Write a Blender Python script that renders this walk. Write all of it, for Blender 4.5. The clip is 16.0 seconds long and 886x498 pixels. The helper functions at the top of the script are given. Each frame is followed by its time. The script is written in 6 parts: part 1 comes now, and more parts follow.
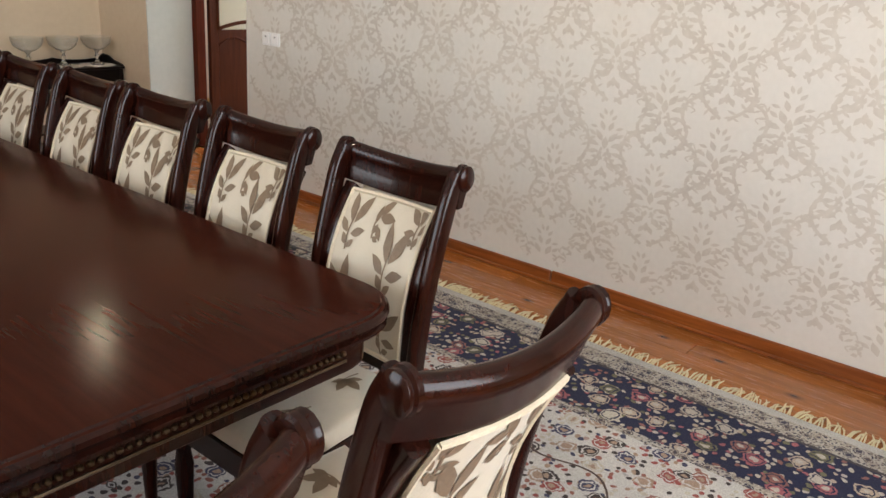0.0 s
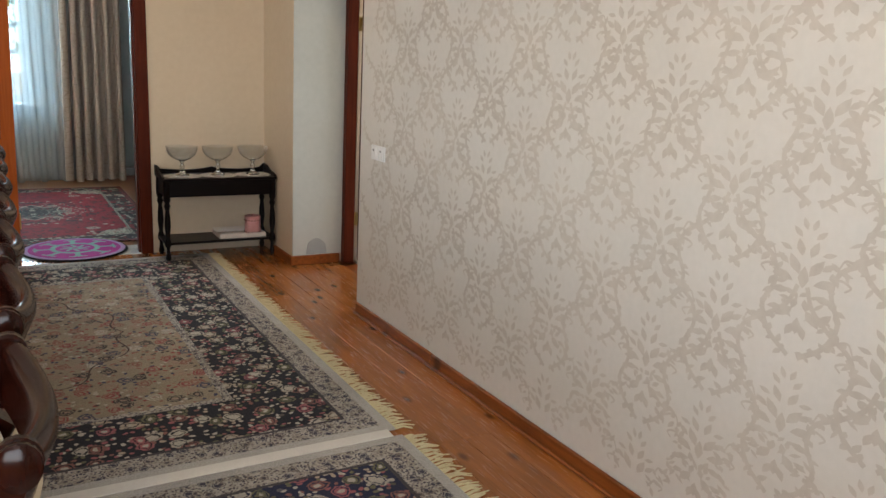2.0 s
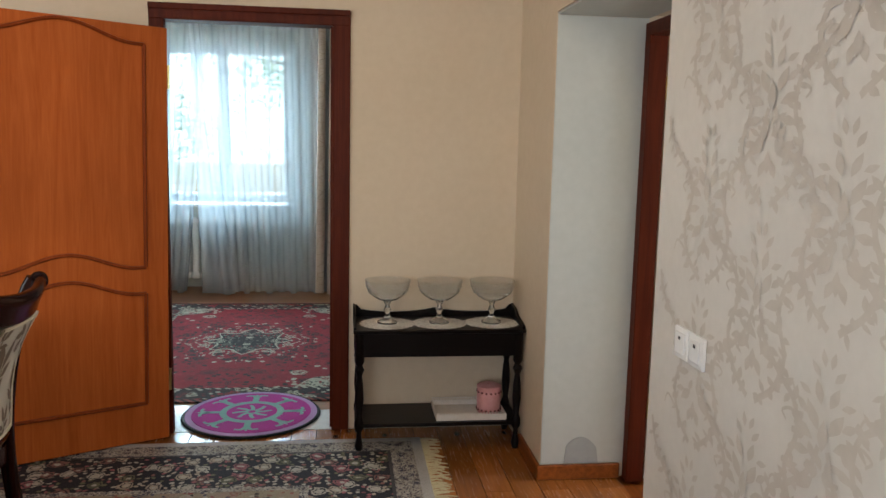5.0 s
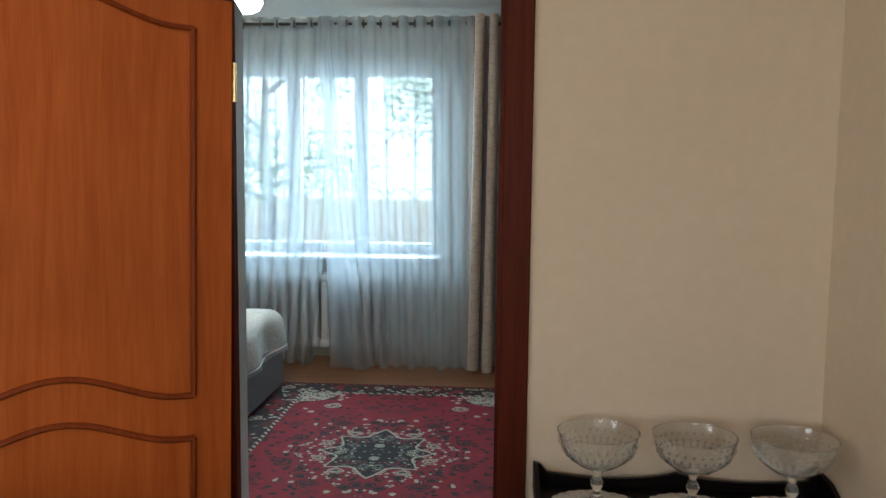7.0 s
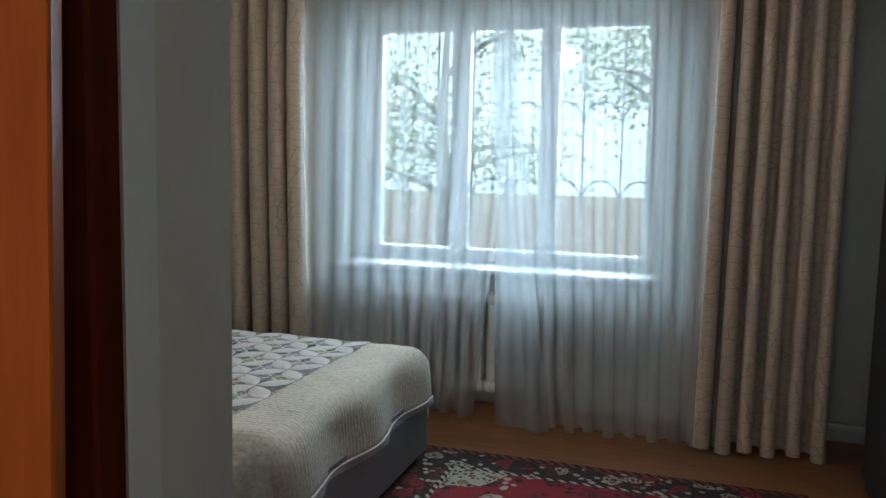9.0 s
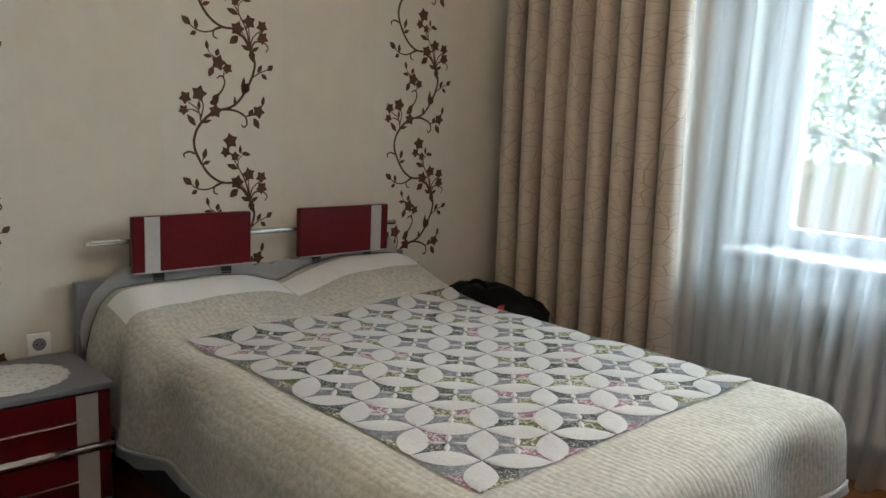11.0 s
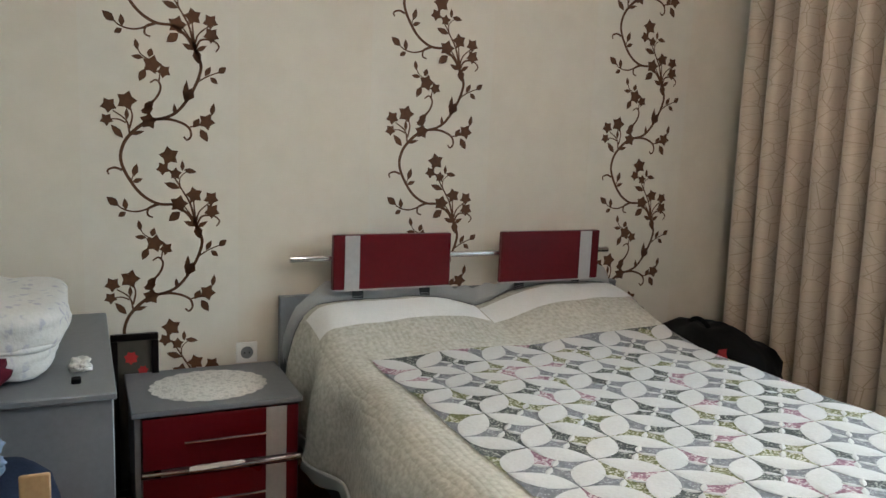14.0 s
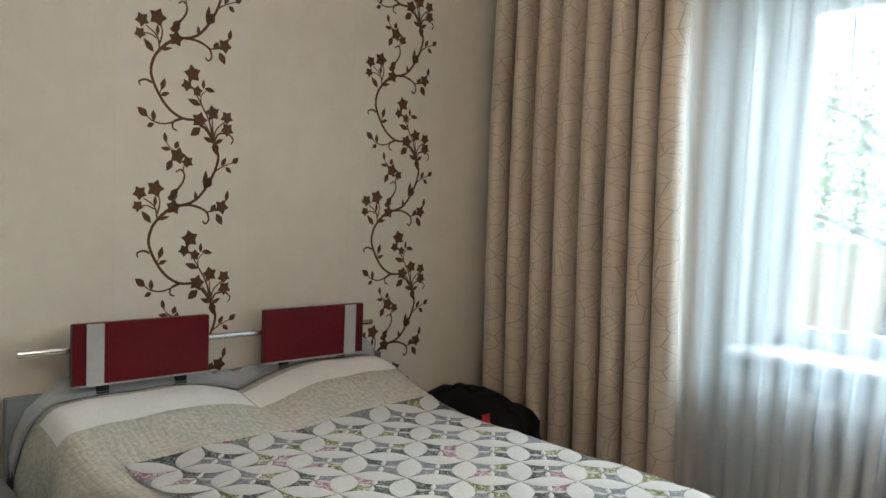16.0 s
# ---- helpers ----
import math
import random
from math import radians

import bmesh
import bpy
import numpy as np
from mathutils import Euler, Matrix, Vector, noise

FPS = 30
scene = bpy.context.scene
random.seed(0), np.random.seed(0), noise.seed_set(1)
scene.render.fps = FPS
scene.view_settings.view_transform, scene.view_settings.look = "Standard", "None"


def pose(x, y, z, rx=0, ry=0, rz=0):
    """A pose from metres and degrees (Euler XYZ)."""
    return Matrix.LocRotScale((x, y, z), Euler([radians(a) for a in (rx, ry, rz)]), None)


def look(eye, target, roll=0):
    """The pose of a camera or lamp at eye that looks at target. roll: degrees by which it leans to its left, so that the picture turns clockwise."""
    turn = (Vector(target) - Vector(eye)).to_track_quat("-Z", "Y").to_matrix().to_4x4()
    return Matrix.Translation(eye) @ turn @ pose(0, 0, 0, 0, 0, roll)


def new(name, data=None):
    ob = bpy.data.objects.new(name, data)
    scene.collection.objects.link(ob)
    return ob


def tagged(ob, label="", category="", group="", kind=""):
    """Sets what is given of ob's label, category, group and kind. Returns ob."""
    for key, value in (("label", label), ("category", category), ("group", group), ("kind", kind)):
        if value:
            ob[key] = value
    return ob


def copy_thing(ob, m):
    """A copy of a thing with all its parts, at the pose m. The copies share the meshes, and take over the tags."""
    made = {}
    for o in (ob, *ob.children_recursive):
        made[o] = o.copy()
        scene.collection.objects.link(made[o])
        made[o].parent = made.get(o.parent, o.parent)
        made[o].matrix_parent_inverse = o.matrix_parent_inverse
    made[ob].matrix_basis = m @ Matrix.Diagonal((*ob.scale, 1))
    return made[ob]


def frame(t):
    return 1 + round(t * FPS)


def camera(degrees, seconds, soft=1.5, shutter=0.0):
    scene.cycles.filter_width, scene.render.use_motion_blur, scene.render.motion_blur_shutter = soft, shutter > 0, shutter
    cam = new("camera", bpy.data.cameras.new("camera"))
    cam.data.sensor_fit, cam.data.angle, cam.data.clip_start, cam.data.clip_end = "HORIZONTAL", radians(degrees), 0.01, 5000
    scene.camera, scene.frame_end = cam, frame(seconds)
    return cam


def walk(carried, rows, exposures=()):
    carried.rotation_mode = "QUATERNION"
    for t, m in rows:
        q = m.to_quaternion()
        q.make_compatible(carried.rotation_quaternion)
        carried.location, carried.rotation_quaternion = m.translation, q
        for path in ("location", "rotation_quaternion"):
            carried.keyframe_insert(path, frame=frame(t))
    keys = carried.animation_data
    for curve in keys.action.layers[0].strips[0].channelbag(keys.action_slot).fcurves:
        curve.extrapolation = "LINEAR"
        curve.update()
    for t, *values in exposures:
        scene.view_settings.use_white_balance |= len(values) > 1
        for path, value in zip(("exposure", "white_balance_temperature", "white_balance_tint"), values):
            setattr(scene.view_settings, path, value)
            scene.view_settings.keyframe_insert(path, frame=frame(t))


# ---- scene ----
cam = camera(58.8, 16.0)
PATH = [
    (0, (-3.329, -6.238, 1.456), (-1.841, -5.076, 0.799), 4.1),
    (0.5, (-2.97, -6.315, 1.43), (-1.529, -5.074, 0.809), 4.6),
    (1, (-2.556, -6.327, 1.435), (-1.233, -4.937, 0.87), 4.2),
    (1.5, (-2.178, -6.26, 1.469), (-1.021, -4.709, 0.965), 3.7),
    (2, (-1.869, -6.1, 1.475), (-0.888, -4.416, 1.026), 2.9),
    (2.5, (-1.549, -5.927, 1.482), (-0.741, -4.142, 1.083), 2.4),
    (3, (-1.325, -5.647, 1.489), (-0.664, -3.794, 1.13), 1.8),
    (3.2, (-1.261, -5.491, 1.507), (-0.662, -3.614, 1.161), 1.6),
    (5.3, (-0.866, -3.752, 1.487), (-0.669, -1.778, 1.231), 1.2),
    (5.5, (-0.868, -3.599, 1.477), (-0.709, -1.621, 1.229), 1.1),
    (6, (-0.864, -3.187, 1.495), (-0.794, -1.2, 1.274), 0.9),
    (6.5, (-0.861, -2.739, 1.514), (-0.883, -0.749, 1.317), 0.8),
    (7, (-0.954, -2.306, 1.515), (-1.087, -0.319, 1.329), 0.6),
    (7.5, (-0.98, -1.852, 1.493), (-1.232, 0.124, 1.315), 0.3),
    (8, (-1.053, -1.401, 1.451), (-1.407, 0.56, 1.28), 0.3),
    (8.2, (-1.083, -1.254, 1.472), (-1.477, 0.699, 1.296), 0.4),
    (10.3, (-1.48, 0.317, 1.37), (-2.589, 1.959, 1.099), 2.5),
    (10.5, (-1.518, 0.38, 1.36), (-2.723, 1.95, 1.074), 2.5),
    (11, (-1.603, 0.503, 1.387), (-3.039, 1.856, 1.062), 2.5),
    (11.5, (-1.621, 0.597, 1.391), (-3.245, 1.716, 1.06), 2.1),
    (12, (-1.616, 0.702, 1.405), (-3.362, 1.625, 1.088), 2.2),
    (12.5, (-1.609, 0.776, 1.402), (-3.415, 1.577, 1.092), 2.5),
    (13, (-1.607, 0.8, 1.393), (-3.434, 1.551, 1.077), 2.6),
    (13.5, (-1.62, 0.799, 1.387), (-3.441, 1.559, 1.06), 2.4),
    (14, (-1.65, 0.781, 1.391), (-3.444, 1.613, 1.091), 2.3),
    (14.5, (-1.688, 0.752, 1.398), (-3.424, 1.712, 1.145), 2.2),
    (15, (-1.731, 0.749, 1.423), (-3.388, 1.848, 1.212), 2.1),
    (15.5, (-1.748, 0.763, 1.428), (-3.308, 2.006, 1.269), 2.2),
    (16, (-1.739, 0.768, 1.437), (-3.203, 2.126, 1.318), 2.1),
]
EXPOSURES = [(0, 0.82, 6400, 10), (1.5, 0.68, 6450, 10), (3, 0.55, 6400, 10), (5.5, 0.6, 6350, 10), (6.5, 0.45, 6250, 10), (8.2, 0.05, 6250, 10), (10.3, -0.3, 7300, 20), (11, 0.45, 7200, 18), (12.5, 0.88, 6850, 16), (14, 0.92, 6900, 16), (15, 1.0, 6950, 16), (16, 0.76, 7100, 16)]
walk(cam, [(t, look(eye, target, roll)) for t, eye, target, roll in PATH], EXPOSURES)

# ---- world, sun, large lights, exposure ----
world = bpy.data.worlds.new("world")
scene.world = world
world.use_nodes = True
wn = world.node_tree.nodes
sky = wn.new("ShaderNodeTexSky")
sky.sky_type = "NISHITA"
sky.sun_disc = False
sky.sun_elevation = radians(48)
sky.sun_rotation = radians(135)
world.node_tree.links.new(sky.outputs[0], wn["Background"].inputs[0])
wn["Background"].inputs[1].default_value = 0.15

sun = new("sun", bpy.data.lights.new("sun", "SUN"))
sun.data.energy = 5.0
sun.data.angle = radians(0.5)
sun.data.color = (1.0, 0.95, 0.86)
sun.matrix_world = look((25, -25, 40), (0, 0, 0))


def window_light(name, eye, target, w, h, watts, color):
    ob = new(name, bpy.data.lights.new(name, "AREA"))
    ob.data.shape, ob.data.size, ob.data.size_y = "RECTANGLE", w, h
    ob.data.energy, ob.data.color = watts, color
    ob.matrix_world = look(eye, target)
    return ob


BED_WINDOW_W, DINING_W, SIDE_W, HALL_W = 900, 74, 46, 25
window_light("sky_light_bedroom", (-2.36, 7.2, 2.9), (-2.36, 2.2, 1.3), 5.0, 2.8, BED_WINDOW_W, (0.62, 0.87, 1.0))
window_light("sky_light_dining_end", (-2.6, -8.1, 1.6), (-2.6, 0, 1.2), 2.6, 1.5, DINING_W, (0.93, 0.96, 1.0))
window_light("sky_light_dining_side", (-5.3, -4.0, 1.6), (0, -4.0, 1.2), 2.6, 1.5, SIDE_W, (0.93, 0.96, 1.0))
window_light("sky_light_hall", (2.5, -1.3, 1.6), (0, -1.3, 1.4), 1.2, 1.4, HALL_W, (0.95, 0.97, 1.0))

# ---- node helpers and materials ----


class Graph:
    """Small writer of shader nodes: numbers or sockets in, sockets out."""

    def __init__(self, name, rough=0.6, metal=0.0):
        self.mat = bpy.data.materials.new(name)
        self.mat.use_nodes = True
        self.t = self.mat.node_tree
        self.b = self.t.nodes["Principled BSDF"]
        self.b.inputs["Roughness"].default_value = rough
        self.b.inputs["Metallic"].default_value = metal

    def put(self, socket, value):
        if isinstance(value, bpy.types.NodeSocket):
            self.t.links.new(value, socket)
        elif isinstance(value, (int, float)) and socket.type in {"RGBA", "VECTOR"}:
            socket.default_value = (value,) * len(socket.default_value)
        elif isinstance(value, (tuple, list)) and socket.type == "RGBA" and len(value) == 3:
            socket.default_value = (*value, 1)
        else:
            socket.default_value = value

    def m(self, op, a, b=0.0, c=0.0):
        n = self.t.nodes.new("ShaderNodeMath")
        n.operation = op
        for s, v in zip(n.inputs, (a, b, c)):
            self.put(s, v)
        return n.outputs[0]

    def co(self, scale=(1, 1, 1), rot=(0, 0, 0), source="Object"):
        tc = self.t.nodes.new("ShaderNodeTexCoord")
        mp = self.t.nodes.new("ShaderNodeMapping")
        self.t.links.new(tc.outputs[source], mp.inputs[0])
        mp.inputs["Scale"].default_value = scale
        mp.inputs["Rotation"].default_value = rot
        return mp.outputs[0]

    def sep(self, v):
        n = self.t.nodes.new("ShaderNodeSeparateXYZ")
        self.put(n.inputs[0], v)
        return n.outputs

    def xyz(self, x, y, z=0.0):
        n = self.t.nodes.new("ShaderNodeCombineXYZ")
        for s, v in zip(n.inputs, (x, y, z)):
            self.put(s, v)
        return n.outputs[0]

    def noise(self, v, scale, detail=4.0, rough=0.55, distort=0.0, color=False):
        n = self.t.nodes.new("ShaderNodeTexNoise")
        self.put(n.inputs["Vector"], v)
        n.inputs["Scale"].default_value, n.inputs["Detail"].default_value = scale, detail
        n.inputs["Roughness"].default_value, n.inputs["Distortion"].default_value = rough, distort
        return n.outputs["Color" if color else "Fac"]

    def vor(self, v, scale, feature="F1", out="Distance", rand=1.0):
        n = self.t.nodes.new("ShaderNodeTexVoronoi")
        n.voronoi_dimensions, n.feature = "2D", feature
        self.put(n.inputs["Vector"], v)
        n.inputs["Scale"].default_value = scale
        n.inputs["Randomness"].default_value = rand
        return n.outputs[out]

    def ramp(self, fac, stops, step=False):
        n = self.t.nodes.new("ShaderNodeValToRGB")
        if step:
            n.color_ramp.interpolation = "CONSTANT"
        e = n.color_ramp.elements
        while len(e) < len(stops):
            e.new(0.5)
        for k, (p, c) in zip(e, stops):
            k.position = p
            k.color = (c, c, c, 1) if isinstance(c, (int, float)) else (*c, 1)
        self.put(n.inputs[0], fac)
        return n.outputs[0]

    def mix(self, f, a, b):
        n = self.t.nodes.new("ShaderNodeMix")
        n.data_type = "RGBA"
        for s, v in zip((n.inputs[0], n.inputs[6], n.inputs[7]), (f, a, b)):
            self.put(s, v)
        return n.outputs[2]

    def scaled(self, col, f):
        n = self.t.nodes.new("ShaderNodeMix")
        n.data_type, n.blend_type = "RGBA", "MULTIPLY"
        n.inputs[0].default_value = 1.0
        self.put(n.inputs[6], col)
        self.put(n.inputs[7], f)
        return n.outputs[2]

    def random(self, island=False):
        if island:
            return self.t.nodes.new("ShaderNodeNewGeometry").outputs["Random Per Island"]
        return self.t.nodes.new("ShaderNodeObjectInfo").outputs["Random"]

    def finish(self, color=None, rough=None, height=None, bump=0.3, dist=0.002):
        if color is not None:
            self.put(self.b.inputs["Base Color"], color)
        if rough is not None:
            self.put(self.b.inputs["Roughness"], rough)
        if height is not None:
            n = self.t.nodes.new("ShaderNodeBump")
            n.inputs["Strength"].default_value, n.inputs["Distance"].default_value = bump, dist
            self.put(n.inputs["Height"], height)
            self.t.links.new(n.outputs[0], self.b.inputs["Normal"])
        return self.mat


def mottled(name, a, b, rough=0.6, scale=30.0, metal=0.0, bump=0.15, dist=0.001):
    """A plain surface with variation at two scales."""
    g = Graph(name, rough, metal)
    v = g.co()
    n1, n2 = g.noise(v, scale), g.noise(v, scale * 0.07, 3)
    f = g.m("ADD", g.m("MULTIPLY", n1, 0.5), g.m("MULTIPLY", n2, 0.5))
    return g.finish(g.mix(g.ramp(f, [(0.3, 0.0), (0.7, 1.0)]), a, b), g.m("ADD", g.m("MULTIPLY", n2, 0.16), rough - 0.08), n1, bump, dist)


def wood(name, dark, light, rough=0.3, along=1, coat=0.0, knots=False, vary=False):
    """Grain runs along the given axis (0, 1, 2)."""
    g = Graph(name, rough)
    s = [16.0, 16.0, 16.0]
    s[along] = 0.9
    v = g.co(tuple(s))
    base = g.co()
    if vary:
        off = g.m("MULTIPLY", g.random(), 37.0)
        add = g.t.nodes.new("ShaderNodeVectorMath")
        add.operation = "ADD"
        g.put(add.inputs[0], v)
        g.put(add.inputs[1], g.xyz(off, off, off))
        v = add.outputs[0]
    n = g.noise(v, 1.6, 6, 0.6, 1.2)
    fine = g.noise(v, 9.0, 3, 0.6)
    big = g.noise(base, 1.3, 2)
    f = g.m("ADD", g.m("MULTIPLY", n, 0.7), g.m("MULTIPLY", fine, 0.3))
    col = g.mix(g.ramp(f, [(0.35, 0.0), (0.66, 1.0)]), dark, light)
    col = g.scaled(col, g.ramp(big, [(0.3, 0.82), (0.7, 1.1)]))
    if vary:
        col = g.scaled(col, g.ramp(g.random(), [(0.0, 0.8), (1.0, 1.15)]))
    if knots:
        k = [3.2, 3.2, 3.2]
        k[along] = 1.5
        d = g.vor(g.co(tuple(k), (0, 0, 0)), 1.3)
        col = g.mix(g.ramp(d, [(0.03, 0.85), (0.09, 0.0)]), col, tuple(0.3 * c for c in dark))
    if coat:
        g.b.inputs["Coat Weight"].default_value = coat
        g.b.inputs["Coat Roughness"].default_value = 0.12
    g.b.inputs["Specular IOR Level"].default_value = 0.25
    return g.finish(col, g.m("ADD", g.m("MULTIPLY", fine, 0.12), rough - 0.06), f, 0.12, 0.0008)


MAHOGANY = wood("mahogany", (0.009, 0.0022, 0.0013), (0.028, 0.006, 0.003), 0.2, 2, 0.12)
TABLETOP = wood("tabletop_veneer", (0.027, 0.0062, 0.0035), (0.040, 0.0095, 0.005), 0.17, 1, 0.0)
EBONY = wood("dark_stained_wood", (0.002, 0.0012, 0.0012), (0.006, 0.0028, 0.0025), 0.36, 0, 0.0)
PINE = wood("varnished_pine", (0.25, 0.080, 0.018), (0.39, 0.140, 0.035), 0.26, 1, 0.4, knots=True, vary=True)
PINE_TRIM = wood("pine_trim", (0.15, 0.036, 0.007), (0.31, 0.09, 0.018), 0.38, 1, 0.1, knots=True)
DOORWOOD = wood("orange_door_veneer", (0.37, 0.078, 0.013), (0.49, 0.122, 0.024), 0.45, 2, 0.0)
DOORMOULD = wood("door_moulding", (0.17, 0.030, 0.006), (0.26, 0.052, 0.011), 0.42, 2, 0.0)
FRAMEWOOD = wood("door_frame_wood", (0.06, 0.0095, 0.0035), (0.105, 0.018, 0.006), 0.45, 2, 0.0)
HALLDOOR = wood("brown_door_veneer", (0.055, 0.013, 0.006), (0.095, 0.025, 0.010), 0.42, 2, 0.0)
BEDFLOOR = wood("bedroom_floorboards", (0.17, 0.065, 0.02), (0.30, 0.12, 0.04), 0.35, 0, 0.2)
GOLD = mottled("antique_gilding", (0.03, 0.017, 0.007), (0.10, 0.058, 0.022), 0.45, 60, 0.6)
CEIL = mottled("ceiling_paint", (0.74, 0.73, 0.70), (0.80, 0.79, 0.76), 0.9, 40)
BEIGE = mottled("beige_plaster", (0.60, 0.49, 0.35), (0.66, 0.55, 0.41), 0.75, 22)
PALE = mottled("pale_grey_plaster", (0.47, 0.49, 0.455), (0.53, 0.545, 0.51), 0.8, 25)
BEDWALL = mottled("cream_wallpaper", (0.60, 0.54, 0.45), (0.67, 0.61, 0.52), 0.6, 9)
LINO = mottled("pale_linoleum", (0.42, 0.40, 0.36), (0.52, 0.50, 0.46), 0.4, 18)
PAPERPRINT = mottled("wallpaper_print", (0.465, 0.41, 0.345), (0.60, 0.545, 0.475), 0.6, 24)
VINE = mottled("vine_print", (0.066, 0.028, 0.013), (0.14, 0.060, 0.028), 0.4, 60)
GREY = mottled("grey_laminate", (0.15, 0.157, 0.17), (0.19, 0.197, 0.21), 0.45, 60, 0.1, 0.05)
DARKGREY = mottled("charcoal_laminate", (0.022, 0.023, 0.026), (0.038, 0.039, 0.042), 0.5, 60, 0, 0.05)
SILVER = mottled("silver_stripe", (0.42, 0.41, 0.40), (0.50, 0.49, 0.48), 0.35, 60, 0.3, 0.05)
WINE = mottled("wine_red_gloss", (0.085, 0.003, 0.006), (0.11, 0.005, 0.009), 0.3, 50, 0, 0.02)
CHROME = mottled("chrome", (0.72, 0.72, 0.73), (0.80, 0.80, 0.81), 0.14, 80, 1.0, 0.02)
BRASS = mottled("brass", (0.50, 0.36, 0.13), (0.62, 0.46, 0.2), 0.3, 80, 1.0, 0.05)
WHITE = mottled("white_plastic", (0.74, 0.73, 0.70), (0.80, 0.79, 0.77), 0.35, 50, 0, 0.03)
RADIATOR = mottled("radiator_enamel", (0.62, 0.60, 0.55), (0.70, 0.68, 0.64), 0.35, 40)
PINKPOT = mottled("pink_pot", (0.58, 0.25, 0.25), (0.68, 0.36, 0.35), 0.5, 40)
TRAY = mottled("tray_enamel", (0.60, 0.54, 0.48), (0.70, 0.64, 0.58), 0.4, 40)
BLACKCLOTH = mottled("black_nylon", (0.003, 0.003, 0.0035), (0.007, 0.007, 0.008), 0.6, 90, 0, 0.4)
REDCLOTH = mottled("red_nylon", (0.35, 0.012, 0.012), (0.45, 0.02, 0.02), 0.6, 90, 0, 0.4)
MAROON = mottled("maroon_knit", (0.055, 0.005, 0.011), (0.085, 0.009, 0.018), 0.85, 120, 0, 0.6, 0.002)
DENIM = mottled("blue_denim", (0.009, 0.014, 0.030), (0.022, 0.033, 0.062), 0.85, 160, 0, 0.5)
LIGHTDENIM = mottled("light_denim", (0.12, 0.18, 0.26), (0.20, 0.26, 0.34), 0.85, 160, 0, 0.5)
TAN = mottled("tan_leather", (0.32, 0.19, 0.09), (0.44, 0.28, 0.14), 0.55, 70, 0, 0.3)
CORDEDGE = mottled("cord_trim", (0.48, 0.40, 0.28), (0.60, 0.52, 0.38), 0.8, 200, 0, 0.6)
LEAFPRINT = mottled("woven_leaf_print", (0.13, 0.085, 0.050), (0.20, 0.14, 0.088), 0.55, 90)
FRINGE = mottled("rug_fringe", (0.52, 0.43, 0.24), (0.66, 0.56, 0.34), 0.9, 90, 0, 0.5)
RUGWHITE = mottled("rug_selvedge", (0.55, 0.52, 0.47), (0.64, 0.61, 0.56), 0.95, 120, 0, 0.5)
PVC = mottled("window_plastic", (0.74, 0.76, 0.78), (0.80, 0.82, 0.84), 0.35, 30, 0, 0.02)
IRON = mottled("wrought_iron", (0.10, 0.10, 0.10), (0.16, 0.16, 0.16), 0.5, 60)
RODMETAL = mottled("dark_curtain_rod", (0.03, 0.022, 0.018), (0.05, 0.04, 0.03), 0.35, 60, 0.4)
QWHITE = mottled("quilt_white_cotton", (0.46, 0.447, 0.43), (0.56, 0.545, 0.53), 0.9, 110, 0, 0.6, 0.003)
QBAND = mottled("white_band_cotton", (0.68, 0.67, 0.65), (0.76, 0.75, 0.73), 0.9, 110, 0, 0.5, 0.003)


def sprigged(name, ground, fleck, share=0.34):
    """Cotton printed with small pale sprigs."""
    g = Graph(name, 0.9)
    v = g.co()
    n = g.noise(v, 60, 3)
    d = g.vor(v, 120)
    mark = g.m("MULTIPLY", g.ramp(d, [(share, 1.0), (share + 0.12, 0.0)]), g.ramp(n, [(0.42, 0.0), (0.55, 1.0)]))
    return g.finish(g.mix(mark, g.scaled(ground, g.ramp(n, [(0.3, 0.75), (0.7, 1.2)])), fleck), None, n, 0.5, 0.003)


QGREY = sprigged("quilt_grey_patch", (0.17, 0.17, 0.18), (0.36, 0.36, 0.37), 0.2)
QGREEN = sprigged("quilt_green_patch", (0.13, 0.13, 0.045), (0.50, 0.48, 0.40), 0.36)
QDARK = sprigged("quilt_dark_patch", (0.05, 0.055, 0.052), (0.34, 0.34, 0.30), 0.28)
QPINK = sprigged("quilt_pink_patch", (0.26, 0.12, 0.16), (0.52, 0.46, 0.45), 0.38)
MAGENTA = mottled("magenta_felt", (0.31, 0.010, 0.20), (0.41, 0.02, 0.27), 0.95, 160, 0, 0.5)
TURQ = mottled("turquoise_felt", (0.17, 0.35, 0.35), (0.25, 0.43, 0.42), 0.95, 160, 0, 0.5)
LILAC = mottled("lilac_felt", (0.34, 0.20, 0.42), (0.42, 0.27, 0.50), 0.95, 160, 0, 0.5)
BARK = mottled("bark", (0.06, 0.045, 0.03), (0.12, 0.09, 0.065), 0.9, 20, 0, 0.6, 0.01)
GRASS = mottled("dry_ground", (0.16, 0.15, 0.09), (0.26, 0.23, 0.16), 0.95, 3)

for m_, level in ((BLACKCLOTH, 0.08), (WINE, 0.22), (DARKGREY, 0.2), (VINE, 0.2), (EBONY, 0.14), (MAHOGANY, 0.16), (TABLETOP, 0.06), (FRAMEWOOD, 0.1), (DOORWOOD, 0.12), (DOORMOULD, 0.12), (HALLDOOR, 0.12), (DENIM, 0.1), (MAROON, 0.1)):
    m_.node_tree.nodes["Principled BSDF"].inputs["Specular IOR Level"].default_value = level


def glass(name, rough=0.02, color=(0.95, 0.97, 0.96)):
    g = Graph(name, rough)
    g.b.inputs["Transmission Weight"].default_value = 1.0
    g.b.inputs["IOR"].default_value = 1.45
    return g.finish(color)


